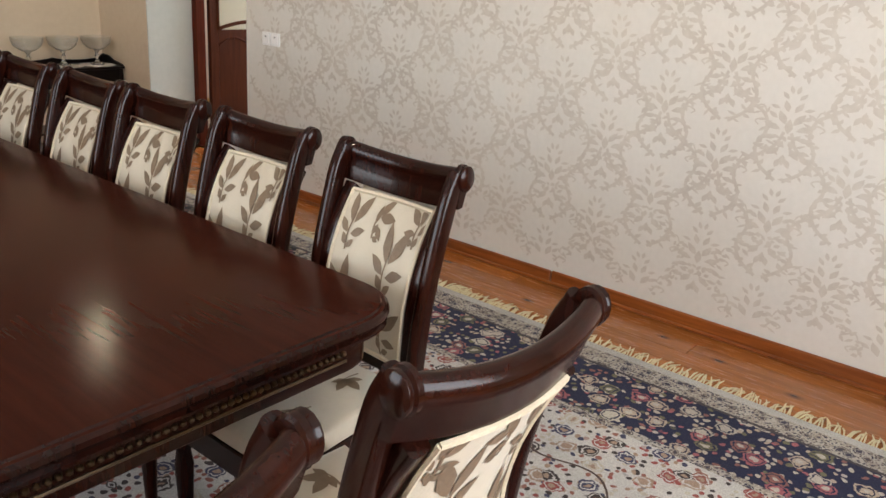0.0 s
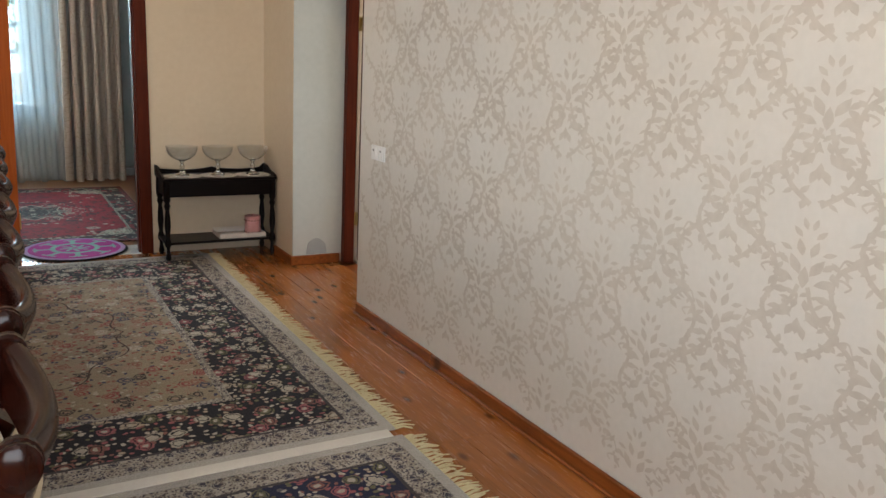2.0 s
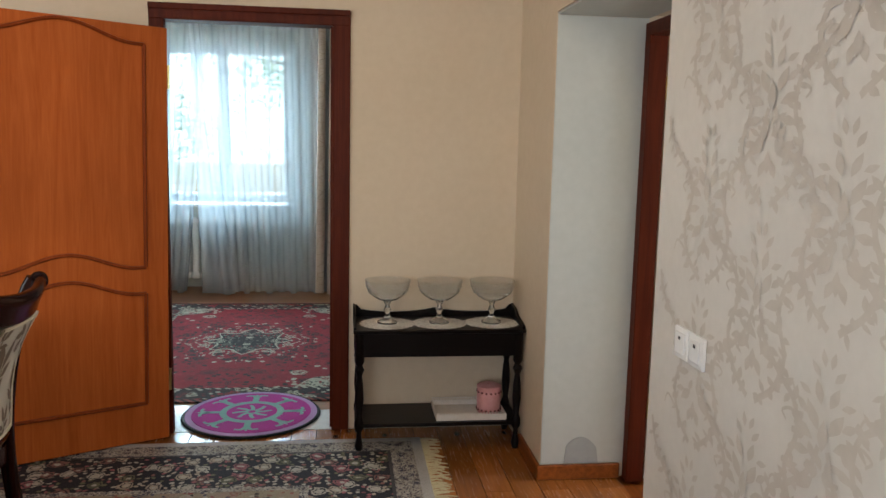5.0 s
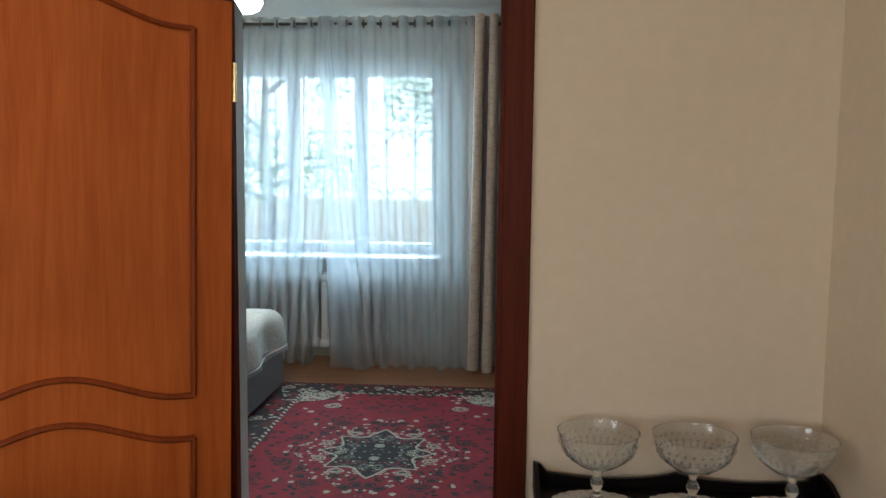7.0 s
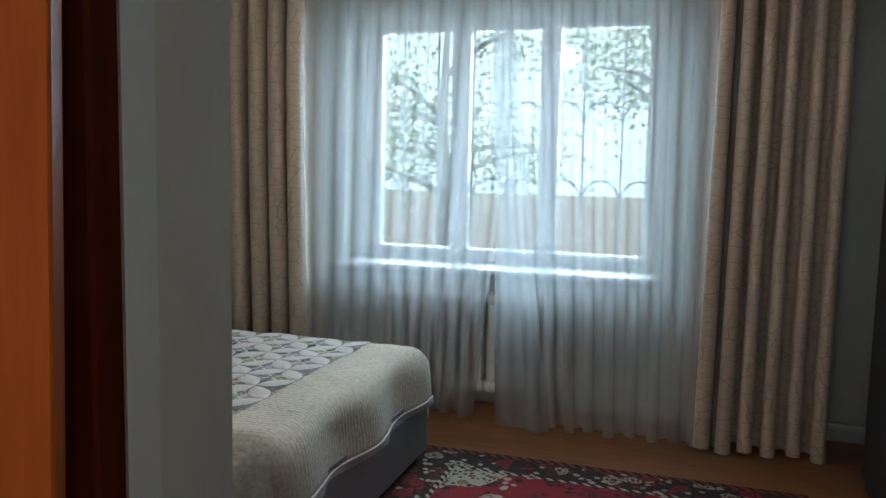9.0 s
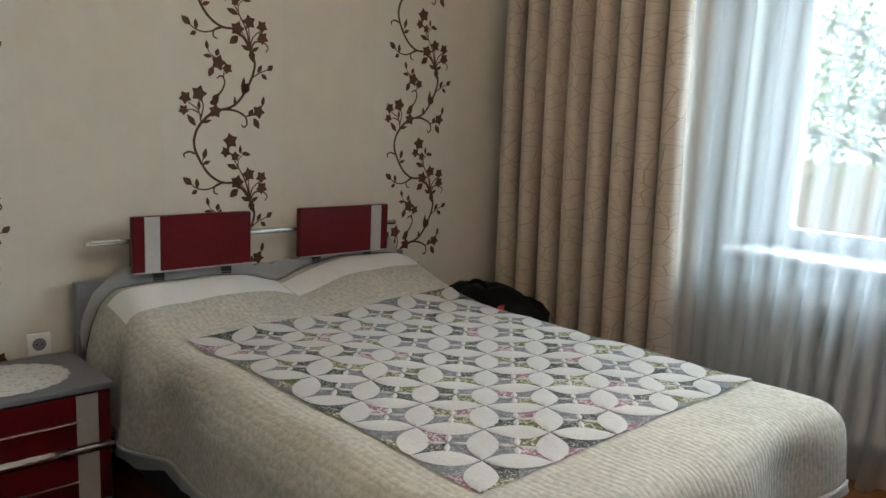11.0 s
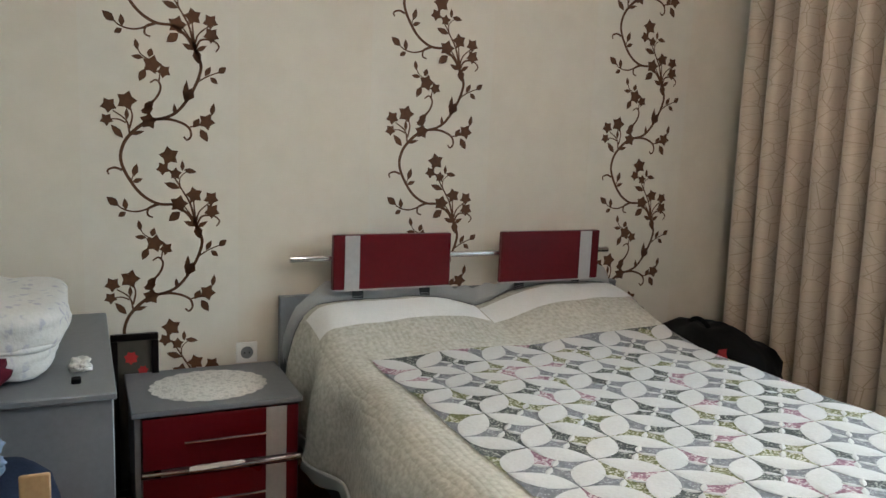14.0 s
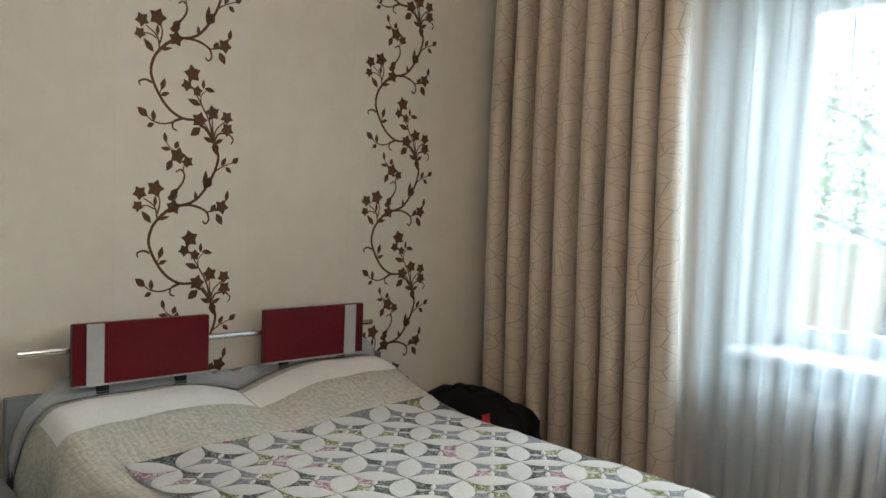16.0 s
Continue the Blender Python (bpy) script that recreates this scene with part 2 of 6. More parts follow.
GLASS = glass("cut_glass", 0.06)
GLASS.node_tree.nodes["Principled BSDF"].inputs["Transmission Weight"].default_value = 0.94
FROST = glass("frosted_glass", 0.3, (0.85, 0.9, 0.86))


def pane_glass(name):
    """Thin window glass: mostly let through, a little mirrored."""
    g = Graph(name)
    t, o = g.t, g.t.nodes["Material Output"]
    a, b, mx = t.nodes.new("ShaderNodeBsdfTransparent"), t.nodes.new("ShaderNodeBsdfGlossy"), t.nodes.new("ShaderNodeMixShader")
    b.inputs["Roughness"].default_value = 0.02
    mx.inputs[0].default_value = 0.06
    t.links.new(a.outputs[0], mx.inputs[1])
    t.links.new(b.outputs[0], mx.inputs[2])
    t.links.new(mx.outputs[0], o.inputs[0])
    return g.mat


PANE = pane_glass("window_glass")


def sheer_cloth(name, through_share, color):
    """Voile: threads that scatter light both ways, and holes between them."""
    g = Graph(name)
    t, o = g.t, g.t.nodes["Material Output"]
    clear, dif, tra = t.nodes.new("ShaderNodeBsdfTransparent"), t.nodes.new("ShaderNodeBsdfDiffuse"), t.nodes.new("ShaderNodeBsdfTranslucent")
    m1, m2 = t.nodes.new("ShaderNodeMixShader"), t.nodes.new("ShaderNodeMixShader")
    n = g.noise(g.co((1, 1, 1)), 260, 2)
    col = g.mix(n, tuple(c * 0.93 for c in color), color)
    g.put(dif.inputs[0], col)
    g.put(tra.inputs[0], col)
    m1.inputs[0].default_value = 0.54
    t.links.new(dif.outputs[0], m1.inputs[1])
    t.links.new(tra.outputs[0], m1.inputs[2])
    g.put(m2.inputs[0], g.m("ADD", g.m("MULTIPLY", n, 0.12), through_share - 0.06))
    t.links.new(m1.outputs[0], m2.inputs[1])
    t.links.new(clear.outputs[0], m2.inputs[2])
    t.links.new(m2.outputs[0], o.inputs[0])
    return g.mat


SHEER = sheer_cloth("white_voile", 0.63, (0.70, 0.745, 0.80))
PLASTICFILM = sheer_cloth("clear_plastic_edging", 0.5, (0.85, 0.86, 0.86))


def drape_cloth():
    g = Graph("beige_jacquard", 0.5)
    v = g.co(source="UV")
    l1 = g.vor(v, 13.0, "DISTANCE_TO_EDGE")
    s = g.sep(v)
    l2 = g.vor(g.xyz(g.m("MULTIPLY", s[0], 0.6), s[1]), 17.0, "DISTANCE_TO_EDGE")
    line = g.m("MAXIMUM", g.ramp(l1, [(0.012, 1.0), (0.024, 0.0)]), g.ramp(l2, [(0.008, 0.7), (0.02, 0.0)]))
    n = g.noise(v, 90, 3)
    col = g.mix(n, (0.43, 0.345, 0.27), (0.51, 0.415, 0.335))
    g.b.inputs["Sheen Weight"].default_value = 0.3
    return g.finish(g.mix(line, col, (0.30, 0.225, 0.16)), g.m("SUBTRACT", 0.55, g.m("MULTIPLY", line, 0.2)), n, 0.3, 0.001)


DRAPE = drape_cloth()


def quilt_cloth():
    """Cream quilting with close rows of stitching."""
    g = Graph("cream_quilting", 0.9)
    v = g.co()
    s = g.sep(v)
    rows = g.m("ABSOLUTE", g.m("SINE", g.m("MULTIPLY", g.m("ADD", s[1], g.m("MULTIPLY", g.noise(v, 9, 2), 0.03)), 150.0)))
    n, big = g.noise(v, 60, 4), g.noise(v, 3.5, 3)
    h = g.m("ADD", g.m("MULTIPLY", rows, 0.5), g.m("MULTIPLY", n, 0.9))
    col = g.mix(g.ramp(n, [(0.35, 0.0), (0.65, 1.0)]), (0.40, 0.378, 0.315), (0.54, 0.515, 0.45))
    col = g.scaled(col, g.ramp(big, [(0.3, 0.9), (0.7, 1.06)]))
    return g.finish(col, None, h, 0.5, 0.004)


QUILT = quilt_cloth()


def printed_blanket():
    g = Graph("white_printed_blanket", 0.9)
    v = g.co()
    d = g.vor(v, 24)
    n = g.noise(v, 80, 3)
    mark = g.m("MULTIPLY", g.ramp(d, [(0.16, 1.0), (0.3, 0.0)]), g.ramp(g.noise(v, 25, 2), [(0.45, 0.0), (0.55, 1.0)]))
    col = g.mix(n, (0.50, 0.485, 0.46), (0.60, 0.585, 0.565))
    return g.finish(g.mix(g.m("MULTIPLY", mark, 0.75), col, (0.33, 0.33, 0.40)), None, n, 0.5, 0.004)


BLANKET = printed_blanket()


def lace_cloth():
    """Crochet: pale thread with small shaded holes."""
    g = Graph("white_lace", 0.9)
    v = g.co()
    d, e = g.vor(v, 75), g.vor(v, 26)
    hole = g.m("MAXIMUM", g.ramp(d, [(0.16, 1.0), (0.26, 0.0)]), g.m("MULTIPLY", g.ramp(e, [(0.18, 1.0), (0.26, 0.0)]), 0.8))
    return g.finish(g.mix(hole, (0.66, 0.64, 0.60), (0.47, 0.455, 0.43)), None, hole, -0.6, 0.002)


LACE = lace_cloth()


def upholstery():
    g = Graph("cream_damask_upholstery", 0.6)
    v = g.co()
    n, w = g.noise(v, 160, 2), g.noise(v, 14, 3)
    g.b.inputs["Sheen Weight"].default_value = 0.25
    return g.finish(g.mix(w, (0.43, 0.375, 0.28), (0.55, 0.485, 0.375)), None, n, 0.4, 0.0012)


UPHOLSTERY = upholstery()


def flowers(g, v, scale, ground, tones, petal=0.33, bare=0.14):
    """Woven blossoms: rings round scattered centres on a ground of fine sprigs."""
    warp = g.noise(v, scale * 1.6, 2, color=True)
    add = g.t.nodes.new("ShaderNodeVectorMath")
    add.operation = "MULTIPLY_ADD"
    g.put(add.inputs[0], warp)
    g.put(add.inputs[1], (0.35 / scale,) * 3)
    g.put(add.inputs[2], v)
    p = add.outputs[0]
    d, c = g.vor(p, scale), g.vor(p, scale, "F1", "Color")
    hue = g.sep(c)[0]
    inner = g.ramp(hue, [(i / len(tones), t) for i, t in enumerate(tones)], True)
    fine, fc = g.vor(p, scale * 4.3), g.vor(p, scale * 4.3, "F1", "Color")
    sprig = g.m("MULTIPLY", g.ramp(fine, [(0.34, 1.0), (0.42, 0.0)]), g.ramp(g.sep(fc)[1], [(bare, 0.0), (bare + 0.04, 1.0)]))
    col = g.mix(sprig, ground, g.ramp(g.sep(fc)[0], [(i / len(tones), t) for i, t in enumerate(tones)], True))
    ang = g.noise(p, scale * 5.0, 2)
    d = g.m("ADD", d, g.m("MULTIPLY", g.m("SUBTRACT", ang, 0.5), 0.28))
    col = g.mix(g.ramp(d, [(petal, 1.0), (petal + 0.03, 0.0)]), col, inner)
    ring = g.m("MULTIPLY", g.ramp(d, [(petal * 0.62, 0.0), (petal * 0.66, 1.0)]), g.ramp(d, [(petal * 0.8, 1.0), (petal * 0.84, 0.0)]))
    col = g.mix(ring, col, ground)
    return g.mix(g.ramp(d, [(petal * 0.3, 1.0), (petal * 0.36, 0.0)]), col, tones[-1])


def persian(name, half_x, half_y, ground=(0.56, 0.535, 0.50), blue=(0.010, 0.014, 0.050), heart=(0.10, 0.075, 0.085)):
    """A navy and ivory Persian rug: plain edge, guard band, floral border, pale field with a medallion."""
    g = Graph(name, 0.95)
    v = g.co()
    x, y, _ = g.sep(v)
    ax, ay = g.m("ABSOLUTE", x), g.m("ABSOLUTE", y)
    d = g.m("MINIMUM", g.m("SUBTRACT", half_x, ax), g.m("SUBTRACT", half_y, ay))
    sym = g.xyz(ax, y)
    ivory, navy = (0.46, 0.42, 0.36), blue
    border = flowers(g, v, 9.0, navy, [(0.50, 0.45, 0.37), (0.26, 0.11, 0.09), (0.16, 0.15, 0.08), (0.46, 0.37, 0.28), (0.36, 0.11, 0.12), (0.50, 0.45, 0.37)], 0.30, 0.45)
    guard = flowers(g, v, 20.0, ivory, [(0.12, 0.09, 0.08), (0.30, 0.26, 0.21), (0.05, 0.045, 0.07)])
    field = flowers(g, sym, 9.5, ground, [(0.045, 0.032, 0.03), (0.28, 0.11, 0.08), (0.50, 0.45, 0.37), (0.05, 0.05, 0.10), (0.30, 0.07, 0.06), (0.36, 0.25, 0.18)], 0.30, 0.45)
    centre = flowers(g, sym, 11.0, heart, [(0.33, 0.30, 0.25), (0.24, 0.13, 0.10), (0.17, 0.15, 0.09), (0.06, 0.05, 0.08)], 0.38)
    r = g.m("SQRT", g.m("ADD", g.m("POWER", g.m("DIVIDE", ax, half_x * 0.62), 2.0), g.m("POWER", g.m("DIVIDE", ay, half_y * 0.62), 2.0)))
    r = g.m("ADD", r, g.m("MULTIPLY", g.m("SINE", g.m("MULTIPLY", g.m("ARCTAN2", ay, ax), 16.0)), 0.035))
    inside = g.mix(g.ramp(g.m("MULTIPLY", r, 0.5), [(0.2, 1.0), (0.21, 0.0)], True), field, centre)
    inside = g.mix(g.ramp(g.m("MULTIPLY", r, 0.5), [(0.0, 0.0), (0.44, 0.0), (0.45, 1.0), (0.456, 0.0)], True), inside, (0.08, 0.045, 0.035))
    pick = g.ramp(d, [(0.0, 0.0), (0.16, 0.25), (0.172, 0.5), (0.53, 0.75), (0.57, 1.0)], True)
    col = g.mix(g.ramp(pick, [(0.0, 0.0), (0.2, 1.0)], True), guard, (0.06, 0.05, 0.055))
    col = g.mix(g.ramp(pick, [(0.0, 0.0), (0.4, 1.0)], True), col, border)
    col = g.mix(g.ramp(pick, [(0.0, 0.0), (0.7, 1.0)], True), col, guard)
    col = g.mix(g.ramp(pick, [(0.0, 0.0), (0.9, 1.0)], True), col, inside)
    col = g.mix(g.ramp(d, [(0.048, 1.0), (0.05, 0.0)]), col, (0.50, 0.47, 0.43))
    pile = g.noise(v, 320, 2)
    wear = g.noise(v, 2.2, 3)
    col = g.scaled(g.scaled(col, g.ramp(pile, [(0.3, 0.55), (0.7, 1.0)])), g.ramp(wear, [(0.3, 0.82), (0.7, 1.1)]))
    return g.finish(col, None, pile, 0.6, 0.003)


def red_carpet(name, half_x, half_y):
    """A red carpet with a dark star medallion, cream flowers and a black border."""
    g = Graph(name, 0.95)
    v = g.co()
    x, y, _ = g.sep(v)
    ax, ay = g.m("ABSOLUTE", x), g.m("ABSOLUTE", y)
    sym = g.xyz(ax, ay)
    d = g.m("MINIMUM", g.m("SUBTRACT", half_x, ax), g.m("SUBTRACT", half_y, ay))
    red, black, cream = (0.24, 0.002, 0.013), (0.010, 0.006, 0.007), (0.42, 0.40, 0.31)
    field = flowers(g, sym, 5.0, red, [black, cream, (0.16, 0.006, 0.012), black, (0.30, 0.008, 0.02), (0.10, 0.006, 0.01)], 0.25, 0.5)
    star = flowers(g, sym, 10.0, black, [cream, (0.24, 0.01, 0.02), (0.16, 0.15, 0.12), black], 0.3, 0.4)
    border = flowers(g, v, 6.0, (0.022, 0.012, 0.012), [cream, (0.28, 0.012, 0.02), cream, (0.10, 0.015, 0.015)], 0.26, 0.5)
    ang = g.m("ARCTAN2", ay, ax)
    r = g.m("SQRT", g.m("ADD", g.m("POWER", ax, 2.0), g.m("POWER", g.m("MULTIPLY", ay, 0.82), 2.0)))
    r = g.m("ADD", r, g.m("MULTIPLY", g.m("ABSOLUTE", g.m("SINE", g.m("MULTIPLY", ang, 4.0))), 0.09))
    halo = flowers(g, sym, 8.0, red, [cream, black, cream, black], 0.30, 0.35)
    col = g.mix(g.ramp(r, [(0.0, 1.0), (0.50, 0.0)], True), field, halo)
    col = g.mix(g.ramp(r, [(0.0, 1.0), (0.30, 0.0)], True), col, star)
    col = g.mix(g.ramp(r, [(0.0, 0.0), (0.30, 1.0), (0.313, 0.0)], True), col, cream)
    corner = g.m("SUBTRACT", g.m("ADD", g.m("MULTIPLY", ax, 1.0), g.m("MULTIPLY", ay, 0.8)), half_x + half_y * 0.8 - 0.72)
    col = g.mix(g.ramp(g.m("ADD", corner, g.m("MULTIPLY", g.m("SINE", g.m("MULTIPLY", ax, 16.0)), 0.06)), [(0.0, 0.0), (0.01, 1.0)], True), col, flowers(g, sym, 9.0, cream, [black, (0.2, 0.02, 0.02), cream], 0.25))
    check = g.m("GREATER_THAN", g.m("SINE", g.m("MULTIPLY", g.m("ADD", x, y), 110.0)), 0.0)
    col = g.mix(g.ramp(d, [(0.0, 1.0), (0.25, 0.0)], True), col, g.mix(check, black, cream))
    col = g.mix(g.ramp(d, [(0.0, 1.0), (0.225, 0.0)], True), col, border)
    col = g.mix(g.ramp(d, [(0.0, 1.0), (0.045, 0.0)], True), col, g.mix(check, black, (0.24, 0.05, 0.04)))
    pile = g.noise(v, 300, 2)
    return g.finish(g.scaled(col, g.ramp(pile, [(0.3, 0.66), (0.7, 1.02)])), None, pile, 0.6, 0.003)

# ---- mesh helpers ----


def link_mesh(name, bm, mat, smooth=None):
    me = bpy.data.meshes.new(name)
    bmesh.ops.recalc_face_normals(bm, faces=bm.faces)
    bm.to_mesh(me)
    bm.free()
    for m in mat if isinstance(mat, (list, tuple)) else [mat]:
        me.materials.append(m)
    if smooth:
        me.shade_smooth()
        me.set_sharp_from_angle(angle=radians(smooth))
    return new(name, me)


def part(name, bm, mat, parent, label="", smooth=40):
    ob = link_mesh(name, bm, mat, smooth)
    ob.parent = parent
    if label:
        ob["label"] = label
    return ob


def thing(name, label, category, group="", at=None):
    ob = new(name)
    ob.empty_display_size = 0.1
    if at is not None:
        ob.matrix_basis = at
    return tagged(ob, label, category, group)


def setting(name, bm, mat, label="", category="", smooth=None):
    return tagged(link_mesh(name, bm, mat, smooth), label, category, "", "structure")


def box(bm, x0, x1, y0, y1, z0, z1, bevel=0.0, seg=1):
    r = bmesh.ops.create_cube(bm, size=1.0, matrix=Matrix.Translation(((x0 + x1) / 2, (y0 + y1) / 2, (z0 + z1) / 2)) @ Matrix.Diagonal((x1 - x0, y1 - y0, z1 - z0, 1)))
    if bevel:
        es = {e for v in r["verts"] for e in v.link_edges}
        bmesh.ops.bevel(bm, geom=list(es), offset=bevel, segments=seg, profile=0.5, affect="EDGES")


def boxed(*a, **k):
    bm = bmesh.new()
    box(bm, *a, **k)
    return bm


def lathe(bm, profile, seg=16, m=Matrix()):
    """profile: (radius, height) pairs from the bottom to the top."""
    rings = []
    for r, z in profile:
        rings.append([bm.verts.new(m @ Vector((r * math.cos(2 * math.pi * i / seg), r * math.sin(2 * math.pi * i / seg), z))) for i in range(seg)])
    for a, b in zip(rings, rings[1:]):
        for i in range(seg):
            bm.faces.new((a[i], a[(i + 1) % seg], b[(i + 1) % seg], b[i]))
    for ring in (rings[0], rings[-1]):
        bm.faces.new(ring)


def tube(bm, pts, radius, seg=8, caps=True):
    """A round bar along points; radius may be a list."""
    pts = [Vector(p) for p in pts]
    rad = radius if isinstance(radius, (list, tuple)) else [radius] * len(pts)
    rings, side = [], None
    for i, p in enumerate(pts):
        d = (pts[min(i + 1, len(pts) - 1)] - pts[max(i - 1, 0)]).normalized()
        if side is None:
            side = d.orthogonal().normalized()
        side = (side - d * side.dot(d)).normalized()
        up = d.cross(side)
        rings.append([bm.verts.new(p + rad[i] * (math.cos(2 * math.pi * k / seg) * side + math.sin(2 * math.pi * k / seg) * up)) for k in range(seg)])
    for a, b in zip(rings, rings[1:]):
        for k in range(seg):
            bm.faces.new((a[k], a[(k + 1) % seg], b[(k + 1) % seg], b[k]))
    if caps:
        bm.faces.new(rings[0])
        bm.faces.new(rings[-1])


def sweep(bm, pts, section, frame_x=Vector((1, 0, 0))):
    """Sweeps a closed section (a, b pairs) along points; a lies along frame_x."""
    pts = [Vector(p) for p in pts]
    rings = []
    for i, p in enumerate(pts):
        d = (pts[min(i + 1, len(pts) - 1)] - pts[max(i - 1, 0)]).normalized()
        fx = (frame_x - d * frame_x.dot(d)).normalized()
        fy = d.cross(fx)
        rings.append([bm.verts.new(p + a * fx + b * fy) for a, b in section])
    n = len(section)
    for a, b in zip(rings, rings[1:]):
        for k in range(n):
            bm.faces.new((a[k], a[(k + 1) % n], b[(k + 1) % n], b[k]))
    bm.faces.new(rings[0])
    bm.faces.new(rings[-1])


def rounded(w, h, r, n=3):
    out = []
    for cx, cy, a0 in ((w / 2 - r, h / 2 - r, 0), (-w / 2 + r, h / 2 - r, 90), (-w / 2 + r, -h / 2 + r, 180), (w / 2 - r, -h / 2 + r, 270)):
        for i in range(n + 1):
            a = radians(a0 + 90 * i / n)
            out.append((cx + r * math.cos(a), cy + r * math.sin(a)))
    return out


def smooth_line(pts, n=6):
    """Catmull-Rom through points."""
    p = [Vector(q) for q in pts]
    p = [2 * p[0] - p[1]] + p + [2 * p[-1] - p[-2]]
    out = []
    for i in range(1, len(p) - 2):
        for k in range(n):
            t = k / n
            out.append(0.5 * (2 * p[i] + (p[i + 1] - p[i - 1]) * t + (2 * p[i - 1] - 5 * p[i] + 4 * p[i + 1] - p[i + 2]) * t * t + (3 * p[i] - p[i - 1] - 3 * p[i + 1] + p[i + 2]) * t**3))
    return out + [p[-2]]


def flat(bm, outline, place):
    """A flat printed shape: an outline of (u, v) laid on a surface by place(u, v)."""
    vs = [bm.verts.new(place(u, v)) for u, v in outline]
    bm.faces.new(vs)


def leaf_shape(u, v, ang, length, width, notch=0.0):
    c, s = math.cos(ang), math.sin(ang)
    pts = []
    for k, w in ((0, 0), (0.18, 0.55), (0.42, 1), (0.7, 0.72), (1, 0), (0.7, -0.72), (0.42, -1), (0.18, -0.55)):
        w *= width / 2 * (1 - notch * (k == 0.7))
        pts.append((u + c * k * length - s * w, v + s * k * length + c * w))
    return pts


def star_shape(u, v, r, ang=0.3, n=5, inner=0.5):
    return [(u + (r if k % 2 == 0 else r * inner) * math.cos(ang + math.pi * k / n), v + (r if k % 2 == 0 else r * inner) * math.sin(ang + math.pi * k / n)) for k in range(2 * n)]


def stripe(bm, pts, width, place, taper=0.5):
    """A printed line along (u, v) points."""
    p = smooth_line([(a, b, 0) for a, b in pts], 5)
    left, right = [], []
    for i, q in enumerate(p):
        d = (p[min(i + 1, len(p) - 1)] - p[max(i - 1, 0)]).normalized()
        w = width / 2 * (1 - (1 - taper) * i / (len(p) - 1))
        left.append(bm.verts.new(place(q.x - d.y * w, q.y + d.x * w)))
        right.append(bm.verts.new(place(q.x + d.y * w, q.y - d.x * w)))
    for i in range(len(p) - 1):
        bm.faces.new((left[i], left[i + 1], right[i + 1], right[i]))


# ---- the large structure ----
# Dining room: x -5.2..0, y -8..0. Bedroom: x -4.675..0.2, y 0.5..4.1. Walls about half a metre thick.
H1, H2 = 2.75, 2.78
DOOR_L, DOOR_R, DOOR_H = -1.735, -0.937, 2.05

bm = bmesh.new()
box(bm, 0, 0.5, -8.5, -1.88, 0, H1)
setting("wall_wallpapered", bm, mottled("wallpaper_ground", (0.60, 0.56, 0.50), (0.66, 0.62, 0.56), 0.6, 35), "pale wallpapered wall with a beige damask print", "wall")
bm = bmesh.new()
box(bm, 0, 0.5, -1.88, -0.68, DOOR_H, H1)
box(bm, 0.004, 0.5, -0.68, 0, 0, H1)
setting("wall_beside_niche", bm, BEIGE, "beige plastered wall above and beside the door niche", "wall")
for a, b, c, d in ((-0.69, -0.678, 0.07, DOOR_H - 0.013), (-1.882, -1.87, 0.0, DOOR_H - 0.013), (-1.87, -0.69, DOOR_H - 0.012, DOOR_H - 0.002)):
    setting("niche_reveal", boxed(0.006, 0.40, a, b, c, d), PALE, "pale grey painted reveal of the door niche", "wall")

bm = bmesh.new()
for x0, x1, z0 in ((-5.7, DOOR_L - 0.07, 0), (DOOR_R + 0.07, 0.004, 0), (DOOR_L - 0.07, DOOR_R + 0.07, DOOR_H + 0.06)):
    box(bm, x0, x1, 0, 0.12, z0, H1)
setting("wall_with_bedroom_door", bm, BEIGE, "beige plastered wall with the bedroom doorway", "wall")
bm = bmesh.new()
for x0, x1, z0 in ((-5.2, -1.86, 0), (-0.72, 0.5, 0), (-1.86, -0.72, 2.12)):
    box(bm, x0, x1, 0.12, 0.33, z0, H2)


def prism(bm, poly, z0, z1):
    lo, hi = [bm.verts.new((x, y, z0)) for x, y in poly], [bm.verts.new((x, y, z1)) for x, y in poly]
    bm.faces.new(lo)
    bm.faces.new(hi)
    for i in range(len(poly)):
        j = (i + 1) % len(poly)
        bm.faces.new((lo[i], lo[j], hi[j], hi[i]))


prism(bm, [(-1.803, 0.033), (-1.737, 0.033), (-1.766, 0.12), (-1.81, 0.33), (-1.86, 0.33), (-1.86, 0.122), (-1.803, 0.122)], 0, DOOR_H - 0.002)
prism(bm, [(-0.72, 0.12), (-0.90, 0.12), (-0.82, 0.33), (-0.72, 0.33)], 0, 2.12)
setting("wall_bedroom_door_side", bm, PALE, "pale grey bedroom wall with a splayed door reveal", "wall")


def holed_wall_y(bm, x0, x1, y0, y1, h, hx0, hx1, hz0, hz1):
    for a, b, c, d in ((x0, hx0, 0, h), (hx1, x1, 0, h), (hx0, hx1, 0, hz0), (hx0, hx1, hz1, h)):
        box(bm, a, b, y0, y1, c, d)


def holed_wall_x(bm, x0, x1, y0, y1, h, hy0, hy1, hz0, hz1):
    for a, b, c, d in ((y0, hy0, 0, h), (hy1, y1, 0, h), (hy0, hy1, 0, hz0), (hy0, hy1, hz1, h)):
        box(bm, x0, x1, a, b, c, d)


